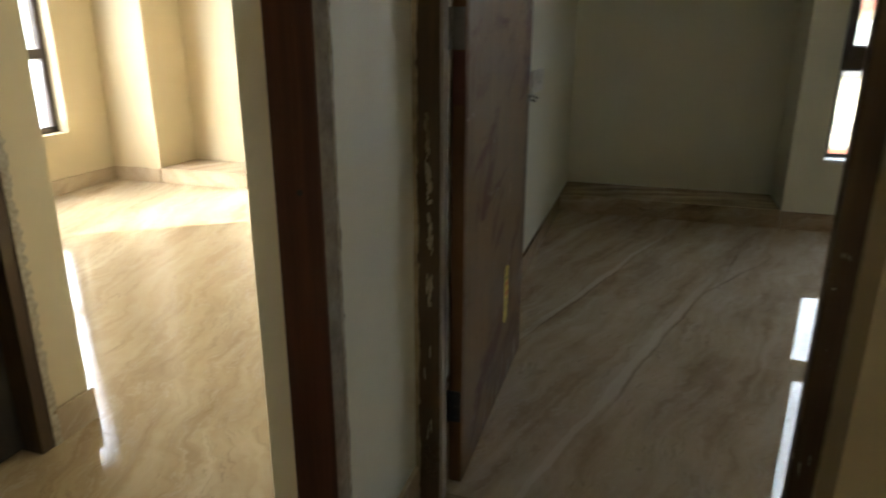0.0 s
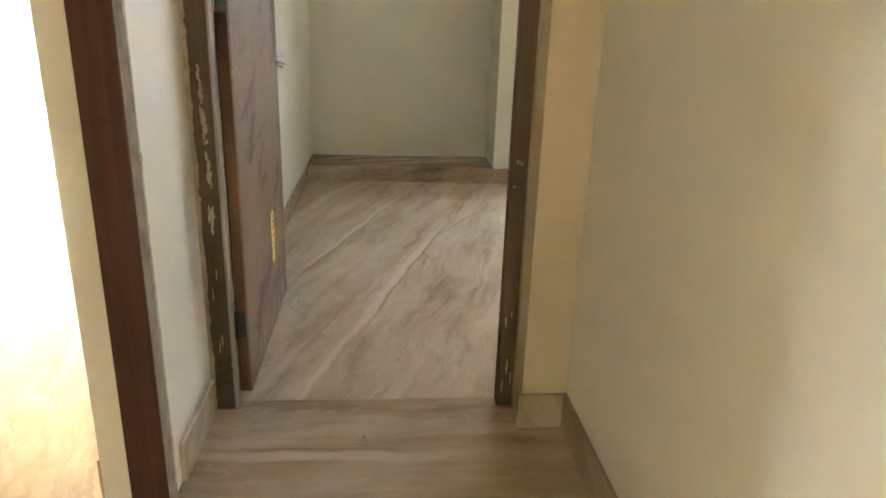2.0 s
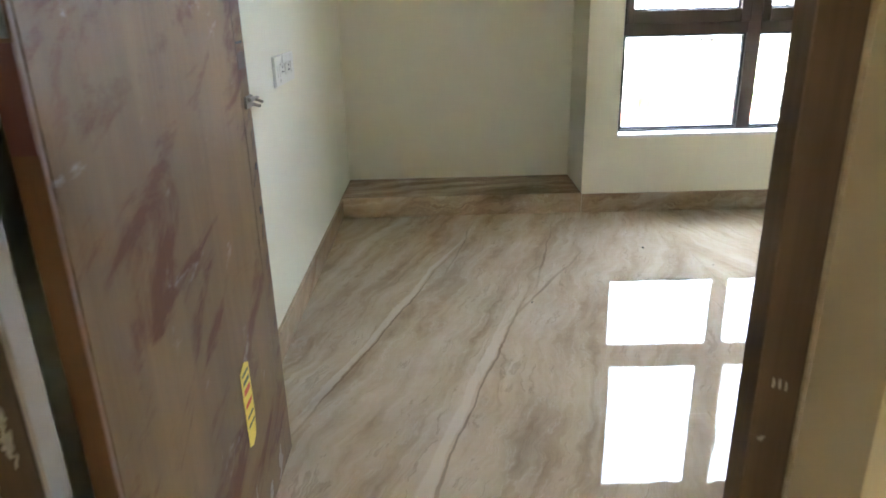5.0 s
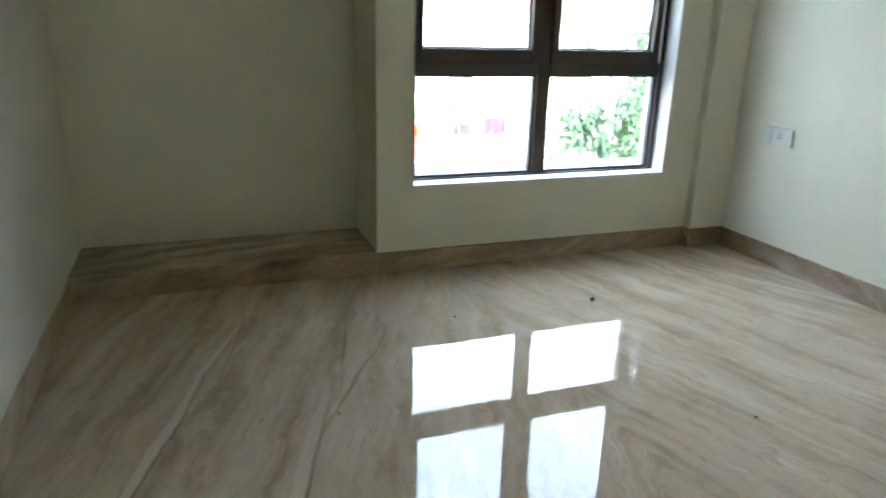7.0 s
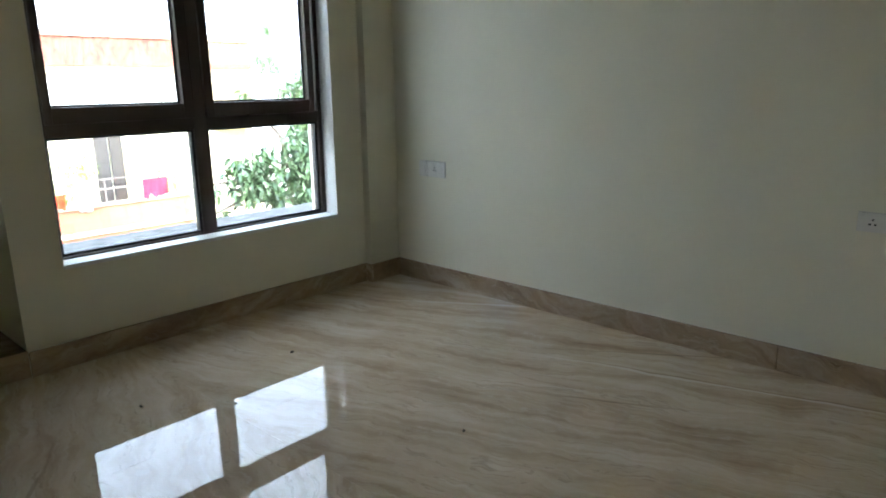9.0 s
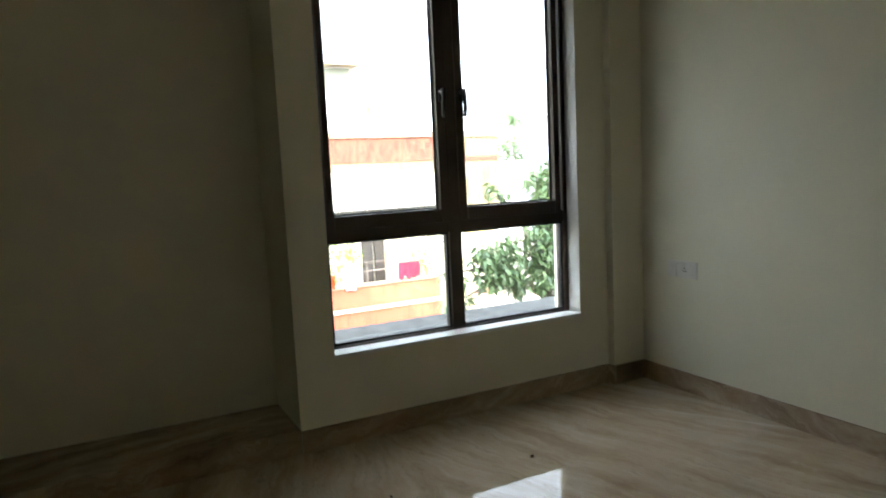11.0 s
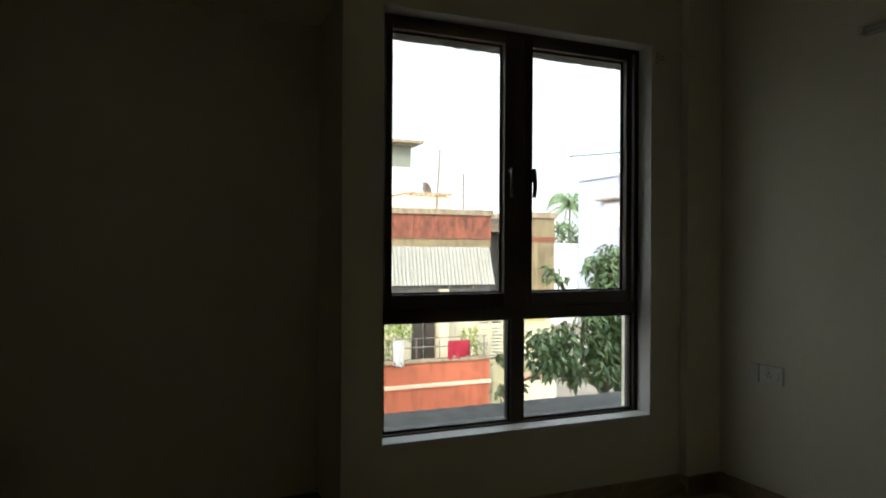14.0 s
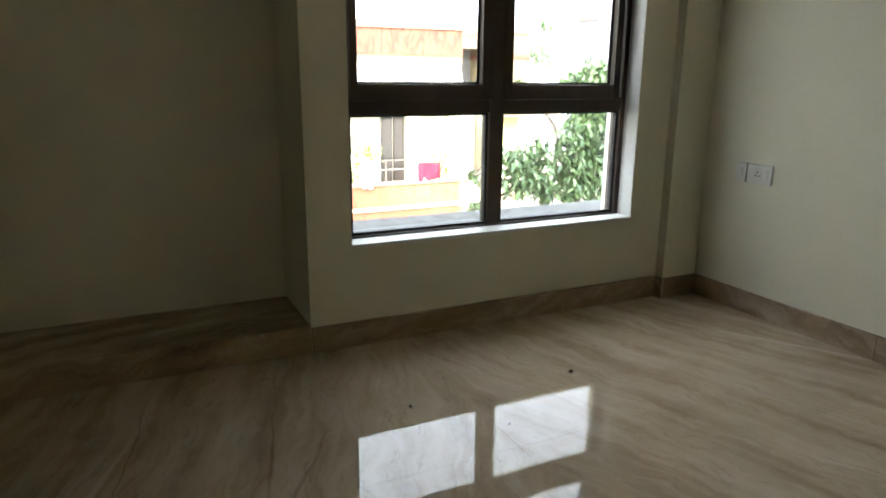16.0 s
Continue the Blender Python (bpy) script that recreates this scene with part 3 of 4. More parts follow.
# side room window, seen at a slant
w2 = thing("window_2", (LX, LW0, WZ0), "dark window frame standing in the sunlight", "window", kind="structure")
xo = LX - 0.16
part("window_frame", boxes((xo, xo + 0.06, LW0, LW0 + 0.05, WZ0, WZ1), (xo, xo + 0.06, LW1 - 0.05, LW1, WZ0, WZ1), (xo, xo + 0.06, LW0, LW1, WZ0, WZ0 + 0.05), (xo, xo + 0.06, LW0, LW1, WZ1 - 0.05, WZ1),
                           (xo + 0.001, xo + 0.059, 1.88, 1.94, WZ0 + 0.05, WZ1 - 0.05), (xo + 0.001, xo + 0.059, LW0 + 0.05, LW1 - 0.05, 1.08, 1.16)), ALU, w2)
pane = part("pane", boxes((xo + 0.028, xo + 0.034, LW0 + 0.04, LW1 - 0.04, WZ0 + 0.04, WZ1 - 0.04)), GLASS, w2)
pane.visible_shadow = False

# concrete ledge below and shade above the bedroom window, with ragged rims
def ragged_slab(name, x0, x1, y0, y1, z0, z1, mat, label, rough=0.02):
    bm = bmesh.new()
    n = 170
    rows = []
    for i in range(n + 1):
        x = x0 + (x1 - x0) * i / n
        e = rough * (noise.noise(Vector((x * 22, z0, 3))) + 0.8 * noise.noise(Vector((x * 71, z0, 9))))
        t = rough * 0.12 * noise.noise(Vector((x * 20, 5, z1)))
        rows.append([bm.verts.new(c) for c in ((x, y0, z0), (x, y1 + e, z0), (x, y1 + e, z1 + t), (x, y0, z1))])
    for u, v in zip(rows, rows[1:]):
        for k in range(4):
            bm.faces.new((u[k], v[k], v[(k + 1) % 4], u[(k + 1) % 4]))
    bm.faces.new(rows[0]), bm.faces.new(rows[-1][::-1])
    return structure(name, bm, mat, label, "ledge")


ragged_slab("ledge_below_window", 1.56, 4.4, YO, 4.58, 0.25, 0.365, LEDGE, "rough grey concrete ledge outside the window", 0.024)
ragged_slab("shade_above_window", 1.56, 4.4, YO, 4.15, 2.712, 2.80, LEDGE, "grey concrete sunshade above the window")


# ---- doors ----
def rough_strip(bm, x, y0, y1, z0, z1, across, depth, seed):
    """A thin strip of filler with a broken edge, against a frame; across: 'x' or 'y' is the way its width runs."""
    n = 160
    rows = []
    for i in range(n + 1):
        z = z0 + (z1 - z0) * i / n
        w = (y1 - y0) * (0.7 + 0.35 * noise.noise(Vector((z * 9, seed, 0))) + 0.45 * noise.noise(Vector((z * 47, seed, 4))))
        w = max(w, 0.002)
        e = y0 + w
        pts = ((x, y0, z), (x, e, z), (x + depth, e, z), (x + depth, y0, z)) if across == "y" else ((y0, x, z), (e, x, z), (e, x + depth, z), (y0, x + depth, z))
        rows.append([bm.verts.new(p) for p in pts])
    for u, v in zip(rows, rows[1:]):
        for k in range(4):
            bm.faces.new((u[k], v[k], v[(k + 1) % 4], u[(k + 1) % 4]))
    bm.faces.new(rows[0]), bm.faces.new(rows[-1])
    return bm


# bedroom door
d1 = thing("door_1", (0.0, 0.0, 0.0), "open bedroom door in a worn, paint-spattered brown frame", "door", kind="structure")
part("jamb", boxes((-0.0675, 0.002, 0.0, 0.045, 0, DOOR_H + 0.06), (-0.0675, -0.012, 0.045, 0.072, 0, DOOR_H + 0.06), bevel=0.002), FRAME_CHIPPED, d1, "brown wooden jamb with chipped filler")
part("jamb", boxes((0.896, 0.954, 0.0, 0.045, 0, DOOR_H + 0.06), (0.916, 0.954, 0.045, 0.072, 0, DOOR_H + 0.06), bevel=0.002), FRAME_BROWN, d1, "worn brown wooden jamb")
part("head", boxes((0.002, 0.896, 0.0, 0.045, DOOR_H, DOOR_H + 0.06), (-0.012, 0.916, 0.045, 0.072, DOOR_H + 0.02, DOOR_H + 0.06)), FRAME_BROWN, d1)
part("filler_strip", rough_strip(bmesh.new(), -0.005, -0.0675, -0.050, 0.0, DOOR_H, "x", 0.006, 2.0), FILLER, d1, "crumbling plaster filler")
part("filler_strip", rough_strip(bmesh.new(), -0.005, 0.950, 0.966, 0.0, DOOR_H, "x", 0.005, 5.0), FILLER, d1, "crumbling plaster filler")
part("jamb_edge", boxes((0.0022, 0.0100, 0.004, 0.044, 0.0, DOOR_H)), JAMB_LINE, d1, "pale bare edge of the jamb")


def paint_chip(x, z, w, h, y, seed):
    """A thin, ragged smear of filler lying on a jamb's face."""
    return sliver(bmesh.new(), x, z, w, h, y, seed)


def broken_smear(x, z, w, h, y, seed):
    """A smear broken into slanting slivers, as a blade leaves it."""
    r = random.Random(seed)
    bm = bmesh.new()
    n = max(2, int(h / 0.011))
    for i in range(n):
        sliver(bm, x + w * r.uniform(-0.2, 0.2), z + h * i / n, w * r.uniform(0.35, 0.95), r.uniform(0.010, 0.04), y, seed + i, w * r.uniform(-0.2, 0.35))
    return bm


def sliver(bm, x, z, w, h, y, seed, lean=0.0):
    left, right = [], []
    n = 14
    for i in range(n + 1):
        s = i / n
        half = 0.5 * w * math.sin(math.pi * min(max(s, 0.04), 0.96)) ** 0.5 * (0.75 + 0.7 * noise.noise(Vector((seed, s * 6, 1))))
        mid = x + lean * (s - 0.5) + 0.4 * w * noise.noise(Vector((seed + 7, s * 4, 2)))
        left.append((mid - half, z + h * s))
        right.append((mid + half, z + h * s))
    ring = left + right[::-1]
    front = [bm.verts.new((a, y - 0.0015, b)) for a, b in ring]
    rear = [bm.verts.new((a, y, b)) for a, b in ring]
    for i in range(n):
        j, k = 2 * n + 1 - i, 2 * n - i
        bm.faces.new((front[i], front[j], front[k], front[i + 1]))
    for i in range(len(ring)):
        j = (i + 1) % len(ring)
        bm.faces.new((front[i], rear[i], rear[j], front[j]))
    return bm


for x, z, w, h in ((-0.018, 1.02, 0.012, 0.11), (-0.014, 0.90, 0.016, 0.10), (-0.020, 0.955, 0.008, 0.06), (-0.012, 0.78, 0.016, 0.085), (-0.006, 0.765, 0.006, 0.05), (-0.012, 0.62, 0.014, 0.07), (-0.018, 0.655, 0.006, 0.04),
                   (-0.02, 0.21, 0.008, 0.02), (-0.01, 0.235, 0.005, 0.015), (-0.028, 0.40, 0.004, 0.012), (-0.012, 0.47, 0.003, 0.01)):
    part("paint_chip", broken_smear(x - 0.012, z, w * 1.2, h, -0.0002, x * 100 + z * 7), FILLER_PALE, d1, "smear of old cream filler")
for x, z, w, h in ((0.915, 0.855, 0.004, 0.014), (0.923, 0.853, 0.004, 0.014), (0.931, 0.850, 0.004, 0.012), (0.91, 0.78, 0.012, 0.006), (0.93, 0.33, 0.005, 0.03), (0.925, 0.12, 0.006, 0.06), (0.94, 0.08, 0.006, 0.05), (0.912, 0.05, 0.006, 0.05)):
    part("paint_chip", paint_chip(x, z, w, h, -0.0002, x * 90 + z * 5), FILLER_PALE, d1, "fleck of cream filler")
blob = bmesh.new()
for k in range(26):
    a = Matrix.Translation((-0.022 + 0.045 * (random.random() - 0.5), -0.002, 0.09 + 0.10 * random.random())) @ Matrix.Diagonal((0.005 + 0.007 * random.random(), 0.006, 0.005 + 0.009 * random.random(), 1))
    bmesh.ops.create_icosphere(blob, subdivisions=1, radius=1.0, matrix=a)
part("filler_lumps", blob, FRAME_CHIPPED, d1, "lumps of dried filler")
leaf_turn = 0.5
LY0, LY1, LXA, LXB = 0.098, 1.062, 0.004, 0.040
leaf = part("leaf", boxes((LXA, LXB, LY0, LY1, 0.012, DOOR_H), bevel=0.0015), LEAF_EDGE, d1, "teak-edged door leaf, wide open")
part("laminate", boxes((LXB, LXB + 0.002, LY0 + 0.012, LY1 - 0.002, 0.014, DOOR_H - 0.002)), LEAF_FACE, leaf, "brown laminate facing smeared with reddish film")
part("laminate", boxes((LXA - 0.002, LXA, LY0 + 0.002, LY1 - 0.002, 0.014, DOOR_H - 0.002)), LEAF_FACE, leaf)
part("primer_patch", boxes((LXA + 0.003, LXB - 0.001, LY0 - 0.0025, LY0, 1.14, 1.27)), PRIMER, leaf, "red primer patch")
for hz in (0.27, 1.325, 1.85):
    hg = boxes((LXA + 0.002, LXB - 0.004, LY0 - 0.003, LY0 + 0.001, hz - 0.05, hz + 0.05))
    tube(hg, [(LXA - 0.004, LY0 - 0.004, hz - 0.05), (LXA - 0.004, LY0 - 0.004, hz + 0.05)], 0.006, 8)
    for sz in (-0.035, 0.0, 0.035):
        tube(hg, [(0.02, LY0 - 0.006, hz + sz), (0.02, LY0 - 0.002, hz + sz)], 0.004, 8)
    part("hinge", hg, BOLT_STEEL if hz > 1 else HANDLE, leaf, "bare steel butt hinge" if hz > 1 else "dark steel butt hinge")
lock = boxes((LXB, LXB + 0.008, LY1 - 0.06, LY1 + 0.003, 1.06, 1.09), bevel=0.001)
tube(lock, [(LXB + 0.012, LY1 - 0.05, 1.082), (LXB + 0.014, LY1 + 0.022, 1.079)], 0.0055, 8)
tube(lock, [(LXB + 0.014, LY1 - 0.005, 1.08), (LXB + 0.036, LY1 - 0.006, 1.071)], 0.004, 6)
tube(lock, [(LXB + 0.004, LY1 + 0.003, 1.066), (LXB + 0.022, LY1 + 0.016, 1.058)], 0.005, 6)
part("bolt", lock, BOLT_STEEL, leaf, "small dull steel tower bolt")
part("lipping_joint", boxes((LXB + 0.0015, LXB + 0.0026, LY1 - 0.082, LY1 - 0.0795, 0.014, DOOR_H - 0.002)), STAIN, leaf, "dark joint of the edge lipping")
part("stain", boxes((LXB + 0.0015, LXB + 0.0027, LY1 - 0.072, LY1 - 0.010, 1.158, 1.198)), STAIN, leaf, "dark lock-plate stain")
for sz, sh, sy in ((1.03, 0.03, 0.03), (0.985, 0.02, 0.026), (0.955, 0.028, 0.022), (0.90, 0.018, 0.03), (0.86, 0.03, 0.05), (0.70, 0.05, 0.035), (0.62, 0.04, 0.03), (0.55, 0.03, 0.04), (0.42, 0.05, 0.03)):
    smear = sliver(bmesh.new(), 0.0, sz, 0.022, sh, 0.0, sz * 31, 0.02)
    for v in smear.verts:
        v.co = (LXB + 0.0021 - v.co.y * 0.4, LY1 - sy + v.co.x, v.co.z)
    part("stain", smear, STAIN, leaf, "dark smear on the edge lipping")
keyhole = boxes((LXB + 0.0015, LXB + 0.0035, LY1 - 0.075, LY1 - 0.02, 1.218, 1.224), (LXB + 0.0015, LXB + 0.0035, LY1 - 0.03, LY1 - 0.01, 0.90, 0.915), (LXB + 0.0015, LXB + 0.0035, LY1 - 0.04, LY1 - 0.022, 0.78, 0.80))
part("screw_hole", keyhole, DARK, leaf)
for sy, sz, sw, sh in ((0.30, 0.03, 0.02, 0.10), (0.36, 0.05, 0.012, 0.16), (0.42, 0.03, 0.02, 0.08), (0.50, 0.02, 0.03, 0.07), (0.57, 0.02, 0.012, 0.15), (0.70, 0.02, 0.05, 0.06), (0.82, 0.02, 0.04, 0.09), (0.60, 0.40, 0.02, 0.04)):
    scuff = sliver(bmesh.new(), 0.0, sz, sw, sh, 0.0, sy * 53, 0.03)
    for v in scuff.verts:
        v.co = (LXB + 0.0021 - v.co.y * 0.3, LY0 + sy + v.co.x, v.co.z)
    part("scuff", scuff, SCUFF, leaf, "pale dusty scuff")
stick = bmesh.new()
outline = [(0.0, 0.0), (0.018, -0.012), (0.036, 0.0), (0.046, 0.06), (0.046, 0.20), (0.024, 0.215), (0.0, 0.20)]
front = [stick.verts.new((LXB + 0.0032, 0.68 + 1.5 * a, 0.29 + b)) for a, b in outline]
rear = [stick.verts.new((LXB + 0.002, 0.68 + 1.5 * a, 0.29 + b)) for a, b in outline]
stick.faces.new(front), stick.faces.new(rear[::-1])
for i in range(len(outline)):
    j = (i + 1) % len(outline)
    stick.faces.new((front[i], rear[i], rear[j], front[j]))
sticker = part("sticker", stick, STICKER, leaf, "yellow paper sticker with red and dark marks")
for z0, z1, mt in ((0.475, 0.482, STICKER_DARK), (0.452, 0.462, STICKER_DARK), (0.425, 0.440, STICKER_RED), (0.39, 0.402, STICKER_RED), (0.36, 0.367, STICKER_DARK), (0.335, 0.342, STICKER_DARK)):
    part("sticker_bar", boxes((LXB + 0.0033, LXB + 0.0040, 0.690, 0.738, z0, z1)), mt, leaf)
leaf.matrix_basis = Matrix.Translation((0, LY0, 0)) @ pose(0, 0, 0, 0, 0, leaf_turn) @ Matrix.Translation((0, -LY0, 0))

# door frame of the side room, in the hall's left wall
d2 = thing("door_2", (HL, LD1, 0.0), "dark red-brown wooden frame of an open doorway", "door", kind="structure")
part("jamb", boxes((-0.158, HL + 0.006, LD1 - 0.058, LD1 - 0.001, 0, DOOR_H + 0.06), bevel=0.003), FRAME_RED, d2)
part("jamb", boxes((-0.158, HL + 0.006, LD0 + 0.001, LD0 + 0.058, 0, DOOR_H + 0.06), bevel=0.003), FRAME_RED, d2)
part("head", boxes((-0.158, HL + 0.006, LD0 + 0.058, LD1 - 0.058, DOOR_H, DOOR_H + 0.058)), FRAME_RED, d2)
part("filler_strip", rough_strip(bmesh.new(), HL, LD1 - 0.008, LD1 + 0.012, 0.0, DOOR_H, "y", 0.0085, 8.0), GREYFILL, d2, "grey cement edge along the frame")
part("filler_strip", rough_strip(bmesh.new(), HL, LD1 - 0.006, LD1 + 0.005, 0.05, DOOR_H, "y", 0.0105, 14.0), FILLER_PALE, d2, "crumbling plaster filler")
part("filler_strip", boxes((HL + 0.0062, HL + 0.0078, LD1 - 0.055, LD1 - 0.004, 0.0, DOOR_H)), GREYFILL, d2, "grey-tan filler over the frame's face")
part("bolt_hole", tube(bmesh.new(), [(-0.105, LD1 - 0.0595, 1.04), (-0.105, LD1 - 0.057, 1.04)], 0.006, 10), DARK, d2)
# frame in the passage beyond
d3 = thing("door_3", (LP, -0.09, 0.0), "dark chipped wooden door frame beyond the side doorway", "door", kind="structure")
part("jamb", boxes((LP - 0.12, LP + 0.012, -0.16, -0.091, 0, DOOR_H + 0.06), bevel=0.003), FRAME_CHIPPED, d3)
part("jamb", boxes((LP - 0.12, LP + 0.012, -1.099, -1.03, 0, DOOR_H + 0.06), bevel=0.003), FRAME_CHIPPED, d3)
part("filler_strip", rough_strip(bmesh.new(), LP + 0.0005, -0.112, -0.072, 0.0, DOOR_H, "y", 0.0145, 21.0), FILLER_PALE, d3, "crumbling plaster filler")
part("leaf", boxes((LP - 0.10, LP - 0.065, -1.03, -0.16, 0.01, DOOR_H), bevel=0.002), DARKROOM, d3, "closed dark door leaf")


# ---- switches, sockets, lamp ----
def switch_plate(name, at, normal, width, height, modules, label):
    """A plate in the plane of a wall: normal 'x-', 'x+' or 'y-'; modules: (offset, kind) along the plate."""
    t = thing(name, at, label, "wall socket")

    def slab(u0, u1, z0, z1, d0, d1, bevel=0.0):
        x, y, z = at
        if normal == "x-":
            return boxes((x - d1, x - d0, y - u1, y - u0, z + z0, z + z1), bevel=bevel)
        if normal == "x+":
            return boxes((x + d0, x + d1, y + u0, y + u1, z + z0, z + z1), bevel=bevel)
        return boxes((x + u0, x + u1, y - d1, y - d0, z + z0, z + z1), bevel=bevel)

    part("back_box", slab(-width / 2 - 0.002, width / 2 + 0.002, -height / 2 - 0.002, height / 2 + 0.002, 0.0, 0.004), PLASTIC_GREY, t)
    part("plate", slab(-width / 2, width / 2, -height / 2, height / 2, 0.004, 0.012, 0.002), PAINT if modules[0][1] == "painted" else PLASTIC, t)
    for off, kind in modules:
        if kind == "rocker":
            part("rocker", slab(off - 0.010, off + 0.010, -0.022, 0.022, 0.012, 0.016, 0.0015), PLASTIC, t)
            part("rocker_gap", slab(off - 0.0115, off + 0.0115, -0.0235, 0.0235, 0.012, 0.0128), PLASTIC_GREY, t)
        elif kind == "painted":
            part("socket_face", slab(off - 0.024, off + 0.024, -0.024, 0.024, 0.012, 0.0135), PAINT, t)
        else:
            part("socket_face", slab(off - 0.024, off + 0.024, -0.024, 0.024, 0.012, 0.0135), PLASTIC, t)
        if kind != "rocker":
            for du, dz in ((0, 0.011), (-0.010, -0.008), (0.010, -0.008)):
                part("pin_hole", slab(off + du - 0.004, off + du + 0.004, dz - 0.004, dz + 0.004, 0.0135, 0.0142), DARK, t)
    return t


switch_plate("power_socket", (XR, 3.037, 0.768), "x-", 0.150, 0.100, [(-0.01, "socket"), (0.045, "rocker")], "white plastic socket plate low on the wall")
switch_plate("blank_switch_plate", (XR, 3.153, 0.768), "x-", 0.066, 0.100, [(0.0, "rocker")], "small white plastic plate beside the socket")
switch_plate("double_socket", (XR, 0.600, 0.737), "x-", 0.11, 0.078, [(0.0, "socket")], "white plastic socket plate above the skirting")
switch_plate("double_socket", (XR, 0.477, 0.737), "x-", 0.125, 0.078, [(-0.02, "socket"), (0.035, "rocker")], "white plastic socket plate above the skirting")
switch_plate("high_socket", (3.336, YW, 2.59), "y-", 0.075, 0.075, [(0.0, "painted")], "cream plastic socket high beside the window")
switch_plate("switch_board", (XL, 2.19, 1.056), "x+", 0.35, 0.115, [(-0.135, "rocker"), (-0.10, "rocker"), (-0.05, "socket"), (0.005, "rocker"), (0.06, "socket"), (0.115, "rocker")], "white plastic switch board beside the door")
lamp = thing("tube_lamp", (XR, 1.91, 2.515), "unlit white batten lamp on the wall", "lamp")
part("batten", boxes((XR - 0.03, XR, 1.31, 2.51, 2.495, 2.535), bevel=0.004), PLASTIC_GREY, lamp)
part("tube", tube(bmesh.new(), [(XR - 0.045, 1.34, 2.516), (XR - 0.045, 2.48, 2.516)], 0.016, 12), PLASTIC_GREY, lamp, "frosted tube", smooth=True)
for yy in (1.325, 2.495):
    part("end_cap", boxes((XR - 0.062, XR - 0.03, yy - 0.014, yy + 0.014, 2.498, 2.534), bevel=0.003), PLASTIC_GREY, lamp)


# crumbs on the floor
def crumb(at, size, turn):
    bm = bmesh.new()
    bmesh.ops.create_icosphere(bm, subdivisions=2, radius=1.0, matrix=Matrix.Translation(at) @ pose(0, 0, 0, 0, 0, turn) @ Matrix.Diagonal((size, size * 0.5, size * 0.3, 1)))
    for v in bm.verts:
        v.co += 0.25 * size * noise.noise_vector(v.co * 90)
    low = min(v.co.z for v in bm.verts)
    for v in bm.verts:
        v.co.z -= low
    tagged(new("crumb", mesh_of("crumb", bm, DIRT)), "small dark crumb of dirt on the marble", "debris", "crumbs on the floor")


for at, size, turn in (((1.619, 2.78, 0), 0.011, 100), ((2.386, 2.783, 0), 0.013, 10), ((1.9, 2.5, 0), 0.007, 40), ((0.44, -0.18, 0), 0.006, 20), ((0.92, 2.1, 0), 0.008, 70), ((2.36, 1.62, 0), 0.010, 30)):
    crumb(at, size, turn)


# ---- outside ----
GZ = -3.4
structure("ground", boxes((-900, 900, -900, 900, GZ - 0.5, GZ)), EARTH, "dusty ground between the houses", "ground")
structure("outer_wall", boxes((LX - 0.22, XR + 0.2, -7.4, YO, GZ, -0.25)), OUTER, "weathered lower storey", "wall")


def wavy_sheet(x0, x1, y0, z0, y1, z1, pitch=0.09, amp=0.028):
    """Corrugated sheet from its upper edge (y0, z0) to its lower edge (y1, z1)."""
    bm = bmesh.new()
    n = int((x1 - x0) / pitch * 6)
    up, low = [], []
    for i in range(n + 1):
        x = x0 + (x1 - x0) * i / n
        h = amp * math.sin(x / pitch * math.tau)
        up.append(bm.verts.new((x, y0 - h, z0)))
        low.append(bm.verts.new((x + 0.10 * (i / n) ** 3, y1 - h, z1)))
    for i in range(n):
        bm.faces.new((up[i], up[i + 1], low[i + 1], low[i]))
    bmesh.ops.solidify(bm, geom=bm.faces[:], thickness=0.006)
    return bm


def leaf_clumps(bm, centres, count, size, spread, rng):
    """Pointed, slightly folded leaves scattered in loose clumps."""
    for k in range(count):
        c, r = rng.choices(centres, weights=[b ** 2.2 for _, b in centres])[0]
        d = Vector((rng.gauss(0, 1), rng.gauss(0, 1), rng.gauss(0, 1)))
        d = d.normalized() * r * rng.random() ** 0.45
        p = Vector(c) + Vector((d.x, d.y, d.z * spread))
        s = size * (0.65 + 0.7 * rng.random())
        turn = Euler((rng.uniform(-1.45, -0.2), rng.uniform(-0.7, 0.7), rng.uniform(0, math.tau))).to_matrix()
        shape = ((0, 0, 0), (-0.19, 0.33, 0.05), (-0.15, 0.68, 0.01), (0, 1.08, -0.14), (0.15, 0.68, 0.01), (0.19, 0.33, 0.05), (0, 0.5, -0.02))
        v = [bm.verts.new(p + turn @ (Vector(q) * s)) for q in shape]
        for f in ((0, 6, 1), (1, 6, 2), (2, 6, 3), (3, 6, 4), (4, 6, 5), (5, 6, 0)):
            bm.faces.new([v[i] for i in f])
    return bm


# the house across the lane
FY = 14.6
house = thing("house", (6.0, FY, GZ), "weathered house with orange balcony and stained red parapet", "house")
part("wall", boxes((0.5, 7.91, FY + 0.15, FY + 8, GZ, 1.55), (8.60, 9.69, FY + 0.15, FY + 8, GZ, 0.45)), CREAMWALL, house, "cream plastered wall")
# the recess's shadow is in this wall's dark colour
part("recess_wall", boxes((7.91, 8.60, FY + 0.9, FY + 8, GZ, 2.2)), SHADEWALL, house, "recess wall, its shade put into a dark grey colour")
part("parapet_wall", boxes((0.5, 7.91, FY, FY + 0.3, 1.50, 1.71)), BROWNWALL, house, "tan wall with black rain stains")
part("red_band", boxes((0.5, 7.913, FY - 0.02, FY + 0.3, 1.71, 2.26)), REDWALL, house, "peeling stained red band")
